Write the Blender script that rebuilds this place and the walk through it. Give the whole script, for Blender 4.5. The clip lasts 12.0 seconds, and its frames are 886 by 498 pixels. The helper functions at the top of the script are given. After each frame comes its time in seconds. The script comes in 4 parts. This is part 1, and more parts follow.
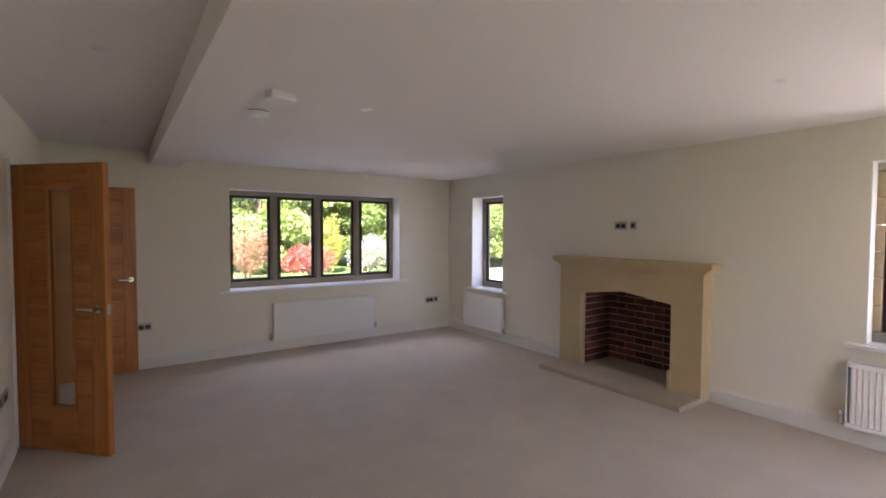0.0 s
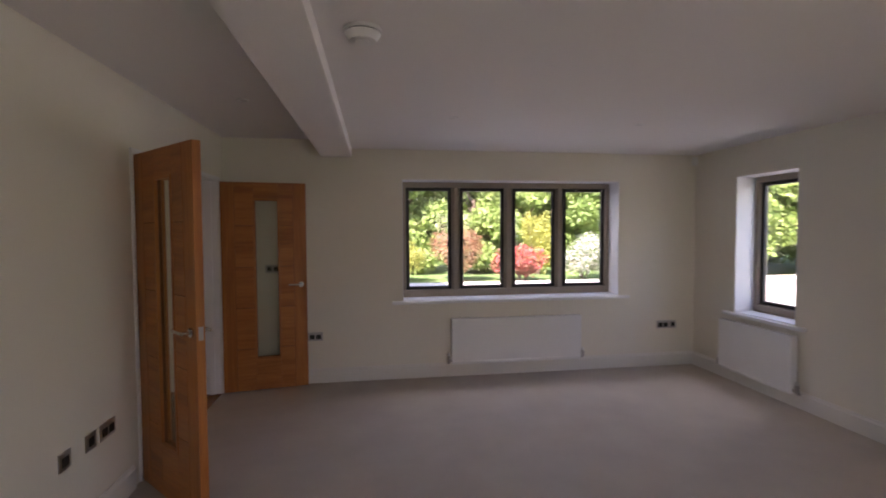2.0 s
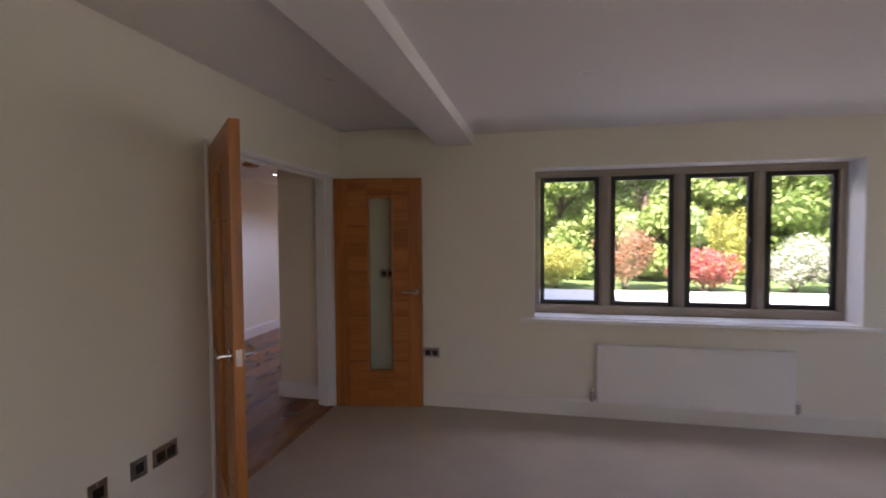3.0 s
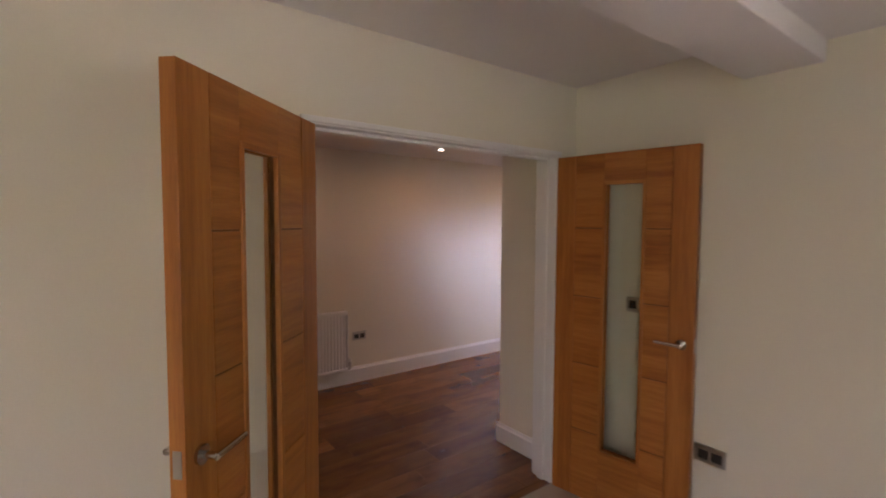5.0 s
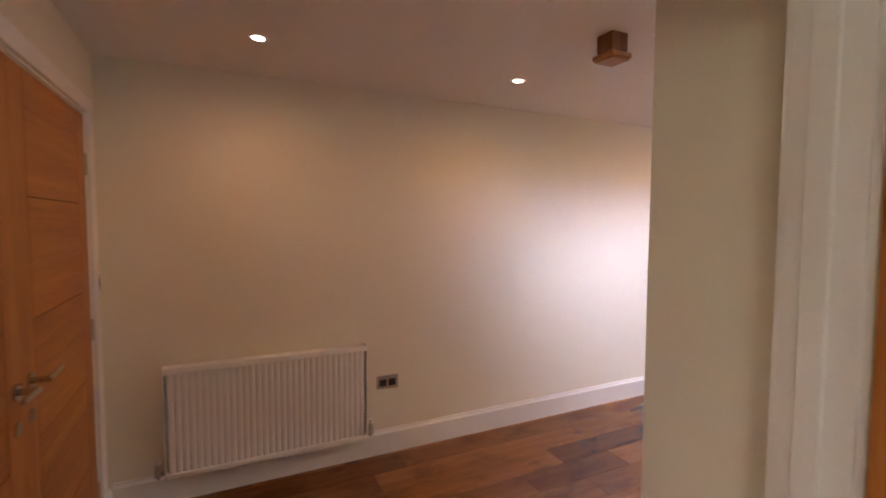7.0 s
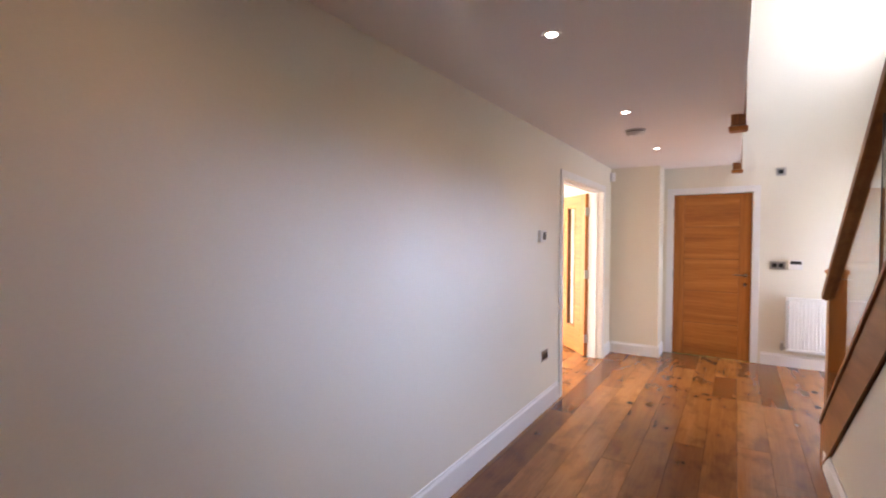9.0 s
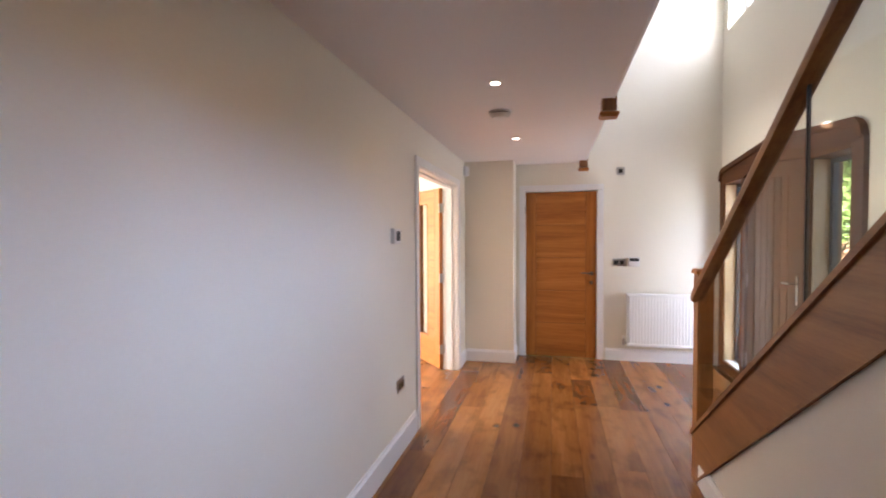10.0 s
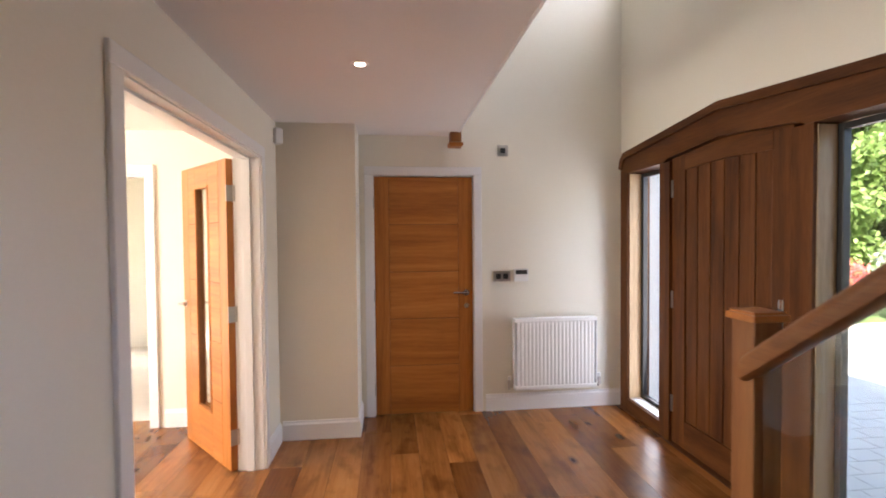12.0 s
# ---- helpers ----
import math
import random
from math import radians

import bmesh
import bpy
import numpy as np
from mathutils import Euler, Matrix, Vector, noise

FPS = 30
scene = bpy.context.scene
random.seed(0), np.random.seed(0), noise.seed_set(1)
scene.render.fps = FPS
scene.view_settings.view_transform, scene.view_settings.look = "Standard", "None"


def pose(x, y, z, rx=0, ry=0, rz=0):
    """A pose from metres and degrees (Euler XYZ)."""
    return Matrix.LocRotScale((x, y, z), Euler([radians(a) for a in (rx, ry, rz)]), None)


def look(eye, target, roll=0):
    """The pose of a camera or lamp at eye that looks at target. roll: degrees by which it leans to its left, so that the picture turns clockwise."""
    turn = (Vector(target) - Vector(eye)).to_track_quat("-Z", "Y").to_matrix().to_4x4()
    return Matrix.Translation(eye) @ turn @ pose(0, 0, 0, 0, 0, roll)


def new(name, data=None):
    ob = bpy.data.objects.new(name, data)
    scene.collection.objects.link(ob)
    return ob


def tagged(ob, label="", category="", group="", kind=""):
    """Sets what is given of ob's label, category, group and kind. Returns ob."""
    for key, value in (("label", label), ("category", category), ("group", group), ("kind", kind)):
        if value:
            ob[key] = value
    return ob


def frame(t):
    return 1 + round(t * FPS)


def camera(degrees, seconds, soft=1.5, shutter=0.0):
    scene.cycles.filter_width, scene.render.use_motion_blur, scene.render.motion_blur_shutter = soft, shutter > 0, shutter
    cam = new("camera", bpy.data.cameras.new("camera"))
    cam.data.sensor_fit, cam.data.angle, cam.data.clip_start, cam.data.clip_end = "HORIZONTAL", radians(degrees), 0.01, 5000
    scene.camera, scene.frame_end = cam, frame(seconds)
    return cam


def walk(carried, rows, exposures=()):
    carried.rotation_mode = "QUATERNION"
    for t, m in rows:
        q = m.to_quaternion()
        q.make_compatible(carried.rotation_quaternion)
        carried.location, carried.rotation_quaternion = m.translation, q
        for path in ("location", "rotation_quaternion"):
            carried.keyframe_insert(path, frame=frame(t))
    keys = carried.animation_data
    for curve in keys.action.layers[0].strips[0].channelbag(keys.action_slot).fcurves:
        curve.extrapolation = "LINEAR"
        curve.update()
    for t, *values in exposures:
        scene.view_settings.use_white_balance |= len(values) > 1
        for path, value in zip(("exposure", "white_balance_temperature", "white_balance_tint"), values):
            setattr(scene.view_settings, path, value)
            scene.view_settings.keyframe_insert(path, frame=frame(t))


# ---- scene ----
# camera
EXPO = [(0.0, 3.08, 6550, 28), (1.0, 2.9, 6600, 30), (2.0, 2.67, 6650, 32), (3.2, 2.75, 6650, 31), (5.0, 3.6, 7200, 32),
        (5.5, 3.75, 7350, 31), (6.0, 4.2, 7700, 29), (6.5, 4.3, 7900, 30), (8.5, 3.8, 6750, 22), (9.5, 3.5, 6350, 19), (12.0, 2.93, 6650, 18)]
SPOT_W = 0.46
cam = camera(87.5, 12.0, soft=1.8, shutter=0.3)
PATH = [
    (0, (0.611, -6.068, 1.541), (1.762, -4.434, 1.464), 0.2),
    (0.5, (0.797, -5.823, 1.533), (1.945, -4.187, 1.451), 0.1),
    (1, (1.044, -5.49, 1.54), (1.988, -3.729, 1.452), -0.1),
    (1.5, (1.238, -5.166, 1.535), (1.894, -3.278, 1.449), -0.1),
    (2, (1.44, -4.743, 1.529), (1.731, -2.766, 1.448), -0.3),
    (2.5, (1.597, -4.369, 1.534), (1.57, -2.37, 1.455), -0.3),
    (3, (1.774, -3.923, 1.52), (1.362, -1.967, 1.449), -0.4),
    (3.2, (1.806, -3.735, 1.515), (1.279, -1.807, 1.450), -0.4),
    (4.8, (1.893, -2.519, 1.605), (0.390, -1.204, 1.493), 0.4),
    (5, (1.828, -2.383, 1.603), (0.227, -1.189, 1.492), 0.3),
    (5.5, (1.647, -2.175, 1.596), (-0.084, -1.181, 1.478), 0.2),
    (6, (1.218, -1.775, 1.559), (-0.588, -0.925, 1.439), -0.1),
    (6.5, (0.862, -1.528, 1.523), (-0.946, -0.682, 1.409), 0.0),
    (6.7, (0.689, -1.422, 1.519), (-1.119, -0.576, 1.401), 0.1),
    (8.3, (-0.582, -0.668, 1.438), (-2.033, 0.707, 1.372), 0.4),
    (8.5, (-0.726, -0.544, 1.438), (-2.079, 0.927, 1.377), 0.5),
    (9, (-1.038, -0.201, 1.453), (-2.106, 1.489, 1.399), 0.2),
    (9.5, (-1.223, 0.115, 1.464), (-2.021, 1.948, 1.413), -0.2),
    (10, (-1.378, 0.567, 1.462), (-1.839, 2.513, 1.404), -0.3),
    (10.5, (-1.437, 0.967, 1.446), (-1.603, 2.959, 1.39), -0.5),
    (11, (-1.487, 1.473, 1.459), (-1.355, 3.468, 1.399), -0.6),
    (11.5, (-1.506, 1.918, 1.465), (-1.365, 3.913, 1.411), -0.5),
    (12, (-1.556, 2.42, 1.474), (-1.334, 4.407, 1.423), -0.5),
]
walk(cam, [(t, look(eye, target, roll)) for t, eye, target, roll in PATH],
     exposures=EXPO)

# ---------------------------------------------------------------- world, sun, window light
world = bpy.data.worlds.new("sky")
scene.world = world
world.use_nodes = True
wn = world.node_tree.nodes
sky = wn.new("ShaderNodeTexSky")
sky.sky_type = "NISHITA"
sky.sun_disc = False
sky.sun_elevation = radians(46)
sky.sun_rotation = radians(215)
world.node_tree.links.new(sky.outputs[0], wn["Background"].inputs[0])
wn["Background"].inputs[1].default_value = 0.15

sun = new("sun", bpy.data.lights.new("sun", "SUN"))
sun.data.energy, sun.data.angle, sun.data.color = 5.0, radians(0.6), (1.0, 0.95, 0.87)
sun.matrix_world = look((-5.7, -8.2, 10.3), (0, 0, 0))


def window_light(name, eye, target, w, h, watts, colour=(0.93, 0.96, 1.0), spread=180):
    lamp = new(name, bpy.data.lights.new(name, "AREA"))
    lamp.data.shape, lamp.data.size, lamp.data.size_y = "RECTANGLE", w, h
    lamp.data.energy, lamp.data.color = watts, colour
    lamp.data.spread = radians(spread)
    lamp.matrix_world = look(eye, target)
    return lamp


window_light("skylight_lounge_north", (2.9, 0.85, 2.55), (2.9, -2.2, 1.0), 2.4, 0.7, 4.5)
window_light("skylight_lounge_east", (5.85, -0.94, 2.55), (4.0, -0.94, 1.0), 0.7, 0.7, 2.0)
window_light("skylight_lounge_south_east", (5.42, -6.3, 1.4), (2.5, -5.4, 0.7), 1.4, 1.25, 3)
window_light("skylight_porch", (0.66, 5.83, 1.05), (-2.4, 5.0, 1.3), 0.46, 1.8, 2.5, (0.86, 0.92, 1.0))
window_light("skylight_upper", (0.72, 5.45, 4.2), (-1.5, 4.2, 2.6), 1.0, 1.0, 6.4, (0.92, 0.95, 1.0))
window_light("skylight_stairs", (0.60, 1.5, 3.15), (-2.37, 2.0, 1.45), 1.1, 0.8, 1.9, (0.52, 0.68, 1.0), 64)
window_light("skylight_side_room", (-6.3, 4.6, 1.5), (-3, 5.0, 1.0), 1.8, 1.6, 36, (1.0, 0.93, 0.82))
window_light("skylight_far_room", (-6.8, 9.8, 2.65), (-5.2, 7.0, 0.6), 2.3, 0.8, 95, (1.0, 0.95, 0.9))


# ---------------------------------------------------------------- materials
def base_mat(name):
    m = bpy.data.materials.new(name)
    m.use_nodes = True
    return m, m.node_tree.nodes, m.node_tree.links, m.node_tree.nodes["Principled BSDF"]


def ramp(nodes, stops):
    r = nodes.new("ShaderNodeValToRGB")
    e = r.color_ramp.elements
    while len(e) < len(stops):
        e.new(0.5)
    for i, (p, c) in enumerate(stops):
        e[i].position, e[i].color = p, (*c, 1)
    return r


def coords(nodes, links, scale, spread=0.0):
    """Object coordinates at real size, shifted from piece to piece by spread metres."""
    tc = nodes.new("ShaderNodeTexCoord")
    mp = nodes.new("ShaderNodeMapping")
    mp.inputs["Scale"].default_value = scale
    if spread:
        oi = nodes.new("ShaderNodeObjectInfo")
        mul = nodes.new("ShaderNodeMath")
        mul.operation, mul.inputs[1].default_value = "MULTIPLY", spread
        add = nodes.new("ShaderNodeVectorMath")
        links.new(oi.outputs["Random"], mul.inputs[0])
        links.new(tc.outputs["Object"], add.inputs[0])
        links.new(mul.outputs[0], add.inputs[1])
        links.new(add.outputs[0], mp.inputs[0])
    else:
        links.new(tc.outputs["Object"], mp.inputs[0])
    return mp


def noise_tex(nodes, links, mp, scale, detail=4, rough=0.55, dist=0.0):
    n = nodes.new("ShaderNodeTexNoise")
    n.inputs["Scale"].default_value, n.inputs["Detail"].default_value = scale, detail
    n.inputs["Roughness"].default_value, n.inputs["Distortion"].default_value = rough, dist
    links.new(mp.outputs[0], n.inputs["Vector"])
    return n


def bump(nodes, links, src, bsdf, strength, distance):
    b = nodes.new("ShaderNodeBump")
    b.inputs["Strength"].default_value, b.inputs["Distance"].default_value = strength, distance
    links.new(src, b.inputs["Height"])
    links.new(b.outputs[0], bsdf.inputs["Normal"])


def mix_col(nodes, links, fac, a, b, mode="MIX"):
    m = nodes.new("ShaderNodeMix")
    m.data_type, m.blend_type = "RGBA", mode
    for sock, v in ((m.inputs[0], fac), (m.inputs[6], a), (m.inputs[7], b)):
        if isinstance(v, (int, float)):
            sock.default_value = v
        elif isinstance(v, tuple):
            sock.default_value = (*v, 1)
        else:
            links.new(v, sock)
    return m.outputs[2]


def grained(name, lo, hi, rough, coarse, fine, strength=0.15, dist=0.002, metal=0.0, spread=0.0, vary=0.0):
    """A surface with broad tone changes and a fine grain."""
    m, n, l, p = base_mat(name)
    mp = coords(n, l, (1, 1, 1), spread)
    a, b = noise_tex(n, l, mp, coarse, 3), noise_tex(n, l, mp, fine, 4)
    mixed = n.new("ShaderNodeMath")
    mixed.operation = "ADD"
    h1, h2 = n.new("ShaderNodeMath"), n.new("ShaderNodeMath")
    for h, t in ((h1, a), (h2, b)):
        h.operation, h.inputs[1].default_value = "MULTIPLY", 0.5
        l.new(t.outputs[0], h.inputs[0])
    l.new(h1.outputs[0], mixed.inputs[0]), l.new(h2.outputs[0], mixed.inputs[1])
    r = ramp(n, [(0.32, lo), (0.68, hi)])
    l.new(mixed.outputs[0], r.inputs[0])
    col = r.outputs[0]
    if vary:        # tone of each piece
        oi = n.new("ShaderNodeObjectInfo")
        vr = ramp(n, [(0.0, (1 - vary,) * 3), (0.5, (0.85, 0.85, 0.9)), (1.0, (1 + vary * 0.5, 1 + vary * 0.45, 1 + vary * 0.4))])
        l.new(oi.outputs["Random"], vr.inputs[0])
        col = mix_col(n, l, 1.0, col, vr.outputs[0], "MULTIPLY")
    l.new(col, p.inputs["Base Color"])
    p.inputs["Roughness"].default_value, p.inputs["Metallic"].default_value = rough, metal
    bump(n, l, b.outputs[0], p, strength, dist)
    return m


def wood(name, dark, mid, light, axis, rough=0.4, vary=0.0, knots=0.0, spread=3.0, bands=26.0, figure=0.07):
    """Oak with its grain running along one axis (0, 1 or 2)."""
    m, n, l, p = base_mat(name)
    s = [1.0, 1.0, 1.0]
    s[axis] = 0.07
    mp = coords(n, l, s, spread)
    big = noise_tex(n, l, mp, bands * 0.35, 3, 0.6, 0.6)
    fine = noise_tex(n, l, mp, bands * 5, 4, 0.7)
    add = n.new("ShaderNodeMath")
    add.operation = "MULTIPLY_ADD"
    add.inputs[1].default_value = 0.5
    # cathedral figure across the board
    s3 = [1.0, 1.0, 1.0]
    s3[axis] = 0.16
    mp3 = coords(n, l, s3, spread)
    wave = n.new("ShaderNodeTexWave")
    wave.bands_direction = "Z" if axis == 0 else "X"
    for key, val in (("Scale", bands * 0.3), ("Distortion", 16.0), ("Detail", 2.5), ("Detail Scale", 0.55), ("Detail Roughness", 0.55)):
        wave.inputs[key].default_value = val
    l.new(mp3.outputs[0], wave.inputs["Vector"])
    fig = n.new("ShaderNodeMath")
    fig.operation, fig.inputs[1].default_value = "MULTIPLY_ADD", figure
    shift = n.new("ShaderNodeMath")
    shift.operation, shift.inputs[1].default_value = "SUBTRACT", figure * 0.55
    l.new(wave.outputs["Fac"], fig.inputs[0]), l.new(big.outputs[0], fig.inputs[2])
    l.new(fig.outputs[0], shift.inputs[0])
    l.new(fine.outputs[0], add.inputs[0]), l.new(shift.outputs[0], add.inputs[2])
    r = ramp(n, [(0.52, dark), (0.74, mid), (0.98, light)])
    l.new(add.outputs[0], r.inputs[0])
    col = r.outputs[0]
    if vary:
        oi = n.new("ShaderNodeObjectInfo")
        vr = ramp(n, [(0.0, (1 - vary, 0.92 - vary, 0.86 - vary)), (0.55, (0.92, 0.90, 0.88)), (1.0, (1 + vary * 0.75, 1 + vary * 0.8, 1 + vary * 0.75))])
        l.new(oi.outputs["Random"], vr.inputs[0])
        col = mix_col(n, l, 1.0, col, vr.outputs[0], "MULTIPLY")
    if knots:
        s2 = [1.0, 1.0, 1.0]
        s2[axis], s2[2] = 0.55, 0.0
        mp2 = coords(n, l, s2, 11.0)
        vo = n.new("ShaderNodeTexVoronoi")
        vo.inputs["Scale"].default_value = 3.3
        l.new(mp2.outputs[0], vo.inputs["Vector"])
        kr = ramp(n, [(0.03, (0.10, 0.07, 0.055)), (0.13, (1, 1, 1))])
        l.new(vo.outputs["Distance"], kr.inputs[0])
        cloud = noise_tex(n, l, mp2, 6.0, 3)
        cr = ramp(n, [(0.32, (0.36, 0.28, 0.24)), (0.50, (1, 1, 1))])
        l.new(cloud.outputs[0], cr.inputs[0])
        col = mix_col(n, l, knots, col, kr.outputs[0], "MULTIPLY")
        col = mix_col(n, l, knots * 0.6, col, cr.outputs[0], "MULTIPLY")
    l.new(col, p.inputs["Base Color"])
    p.inputs["Roughness"].default_value = rough
    bump(n, l, fine.outputs[0], p, 0.12, 0.001)
    return m


def plain(name, col, rough, metal=0.0):
    return grained(name, tuple(c * 0.94 for c in col), col, rough, 3.0, 180.0, 0.03, 0.0006, metal)


def pane_glass(name, tint=(1, 1, 1), haze=0.0):
    m, n, l, p = base_mat(name)
    n.remove(p)
    tr, gl, mx, lw = (n.new("ShaderNodeBsdfTransparent"), n.new("ShaderNodeBsdfGlossy"), n.new("ShaderNodeMixShader"), n.new("ShaderNodeLayerWeight"))
    tr.inputs[0].default_value = (*tint, 1)
    gl.inputs["Roughness"].default_value = 0.02
    power, scale = n.new("ShaderNodeMath"), n.new("ShaderNodeMath")
    power.operation, power.inputs[1].default_value = "POWER", 4.5
    scale.operation, scale.inputs[1].default_value, scale.inputs[2].default_value = "MULTIPLY_ADD", 0.8, 0.048
    l.new(lw.outputs["Facing"], power.inputs[0]), l.new(power.outputs[0], scale.inputs[0])
    l.new(scale.outputs[0], mx.inputs[0])
    first = tr
    if haze:
        df, mh = n.new("ShaderNodeBsdfTranslucent"), n.new("ShaderNodeMixShader")
        df.inputs[0].default_value = (0.75, 0.78, 0.74, 1)
        mh.inputs[0].default_value = haze
        l.new(tr.outputs[0], mh.inputs[1]), l.new(df.outputs[0], mh.inputs[2])
        first = mh
    l.new(first.outputs[0], mx.inputs[1]), l.new(gl.outputs[0], mx.inputs[2])
    l.new(mx.outputs[0], n["Material Output"].inputs[0])
    return m


def glow(name, col, strength):
    m, n, l, p = base_mat(name)
    p.inputs["Emission Color"].default_value, p.inputs["Emission Strength"].default_value = (*col, 1), strength
    return m


def leaf(name, a, b, c):
    m, n, l, p = base_mat(name)
    g = n.new("ShaderNodeNewGeometry")
    r = ramp(n, [(0.0, a), (0.5, b), (1.0, c)])
    l.new(g.outputs["Random Per Island"], r.inputs[0])
    tl, mx = n.new("ShaderNodeBsdfTranslucent"), n.new("ShaderNodeMixShader")
    mx.inputs[0].default_value = 0.45
    l.new(r.outputs[0], p.inputs["Base Color"]), l.new(r.outputs[0], tl.inputs[0])
    p.inputs["Roughness"].default_value = 0.55
    l.new(p.outputs[0], mx.inputs[1]), l.new(tl.outputs[0], mx.inputs[2])
    l.new(mx.outputs[0], n["Material Output"].inputs[0])
    return m


CREAM = grained("cream_wall_paint", (0.78, 0.742, 0.640), (0.82, 0.782, 0.680), 0.75, 0.8, 140, 0.05, 0.001)
CEIL = grained("ceiling_paint", (0.78, 0.755, 0.735), (0.82, 0.795, 0.775), 0.85, 0.7, 120, 0.05, 0.001)
WHITE = grained("white_gloss_paint", (0.80, 0.80, 0.80), (0.84, 0.84, 0.83), 0.35, 1.2, 90, 0.03, 0.0006)
PALE = grained("pale_gloss_paint", (0.76, 0.735, 0.68), (0.80, 0.775, 0.72), 0.4, 1.2, 90, 0.03, 0.0006)
RADI = grained("radiator_enamel", (0.80, 0.80, 0.79), (0.84, 0.84, 0.83), 0.3, 1.5, 100, 0.02, 0.0004)
CARPET = grained("beige_carpet", (0.50, 0.43, 0.355), (0.60, 0.525, 0.435), 1.0, 3.0, 300, 0.7, 0.006)
PALECARPET = grained("pale_carpet", (0.62, 0.57, 0.50), (0.72, 0.67, 0.60), 1.0, 4.5, 300, 0.6, 0.005)
OAK_Z = wood("oak_upright", (0.29, 0.092, 0.016), (0.41, 0.142, 0.026), (0.50, 0.198, 0.043), 2)
OAK_X = wood("oak_across", (0.29, 0.092, 0.016), (0.41, 0.142, 0.026), (0.50, 0.198, 0.043), 0)
OAK_Y = wood("oak_along", (0.165, 0.062, 0.017), (0.255, 0.103, 0.030), (0.33, 0.148, 0.047), 1)
OAK_N = wood("oak_newel", (0.165, 0.062, 0.017), (0.255, 0.103, 0.030), (0.33, 0.148, 0.047), 2)
FLOORWOOD = wood("oak_floorboard", (0.17, 0.058, 0.014), (0.27, 0.105, 0.027), (0.35, 0.155, 0.046), 1, 0.25, 0.45, 1.0, 17.0, 12, 0.03)
FLOORGAP = plain("dark_board_joint", (0.05, 0.025, 0.012), 0.7)
FRONT_Z = wood("stained_oak_upright", (0.044, 0.0125, 0.0025), (0.088, 0.028, 0.0055), (0.13, 0.046, 0.011), 2, 0.55)
FRONT_Y = wood("stained_oak_along", (0.044, 0.0125, 0.0025), (0.088, 0.028, 0.0055), (0.13, 0.046, 0.011), 1, 0.55)
for stained in (FRONT_Z, FRONT_Y):
    stained.node_tree.nodes["Principled BSDF"].inputs["Specular IOR Level"].default_value = 0.2
REVEAL = wood("pale_oak_reveal", (0.34, 0.22, 0.11), (0.48, 0.33, 0.18), (0.56, 0.40, 0.24), 2, 0.5)
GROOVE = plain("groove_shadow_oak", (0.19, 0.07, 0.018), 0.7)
CHROME = plain("polished_chrome", (0.60, 0.59, 0.57), 0.18, 1.0)
STEEL = plain("brushed_steel", (0.52, 0.50, 0.48), 0.33, 1.0)
BLACKP = plain("black_plastic", (0.02, 0.02, 0.02), 0.4)
BLACKM = plain("black_window_metal", (0.018, 0.017, 0.016), 0.45)
WHITEP = plain("white_plastic", (0.78, 0.78, 0.76), 0.4)
GREYP = plain("grey_screen", (0.12, 0.13, 0.13), 0.25)
STONE = grained("window_stone", (0.30, 0.25, 0.20), (0.42, 0.36, 0.29), 0.85, 4, 160, 0.35, 0.003)
SAND = grained("sandstone_surround", (0.49, 0.375, 0.212), (0.57, 0.445, 0.268), 0.85, 2.5, 200, 0.3, 0.002)
HEARTH = grained("worn_hearth_stone", (0.43, 0.355, 0.26), (0.54, 0.46, 0.355), 0.85, 3.5, 200, 0.35, 0.003)
BRICK = grained("red_brick", (0.09, 0.024, 0.017), (0.22, 0.062, 0.040), 0.9, 14, 150, 0.6, 0.004, 0.0, 9.0, 0.6)
MORTAR = grained("brick_mortar", (0.34, 0.28, 0.23), (0.46, 0.39, 0.32), 0.95, 8, 220, 0.6, 0.003)
GLASS = pane_glass("window_glass")
STAIRGLASS = pane_glass("stair_glass", (0.93, 0.96, 0.94))
FROST = pane_glass("door_glass", (0.93, 0.95, 0.92))
LAMP_ON = glow("downlight_lit", (1.0, 0.93, 0.82), 3.0)
LAMP_OFF = plain("downlight_unlit", (0.65, 0.63, 0.6), 0.3)
GRASS = grained("lawn", (0.06, 0.11, 0.025), (0.12, 0.19, 0.05), 0.95, 0.8, 60, 0.8, 0.02)
PAVING = grained("pale_paving", (0.46, 0.43, 0.39), (0.58, 0.55, 0.50), 0.9, 3, 120, 0.4, 0.004, 0.0, 7.0)
PAVEJOINT = grained("paving_joint", (0.32, 0.30, 0.27), (0.40, 0.38, 0.34), 0.95, 4, 150, 0.3, 0.003)
OUTSTONE = grained("outer_stone", (0.36, 0.27, 0.17), (0.50, 0.39, 0.26), 0.9, 5, 120, 0.5, 0.005, 0.0, 5.0)
BARK = grained("bark", (0.07, 0.05, 0.035), (0.14, 0.10, 0.07), 0.95, 6, 60, 0.8, 0.02)
LEAF_G = leaf("green_leaf", (0.17, 0.26, 0.06), (0.24, 0.34, 0.09), (0.33, 0.42, 0.14))
LEAF_D = leaf("dark_leaf", (0.12, 0.20, 0.045), (0.17, 0.26, 0.065), (0.23, 0.32, 0.09))
LEAF_R = leaf("red_flower", (0.40, 0.06, 0.06), (0.50, 0.13, 0.12), (0.12, 0.15, 0.04))
LEAF_O = leaf("copper_leaf", (0.30, 0.12, 0.07), (0.36, 0.18, 0.10), (0.14, 0.15, 0.05))
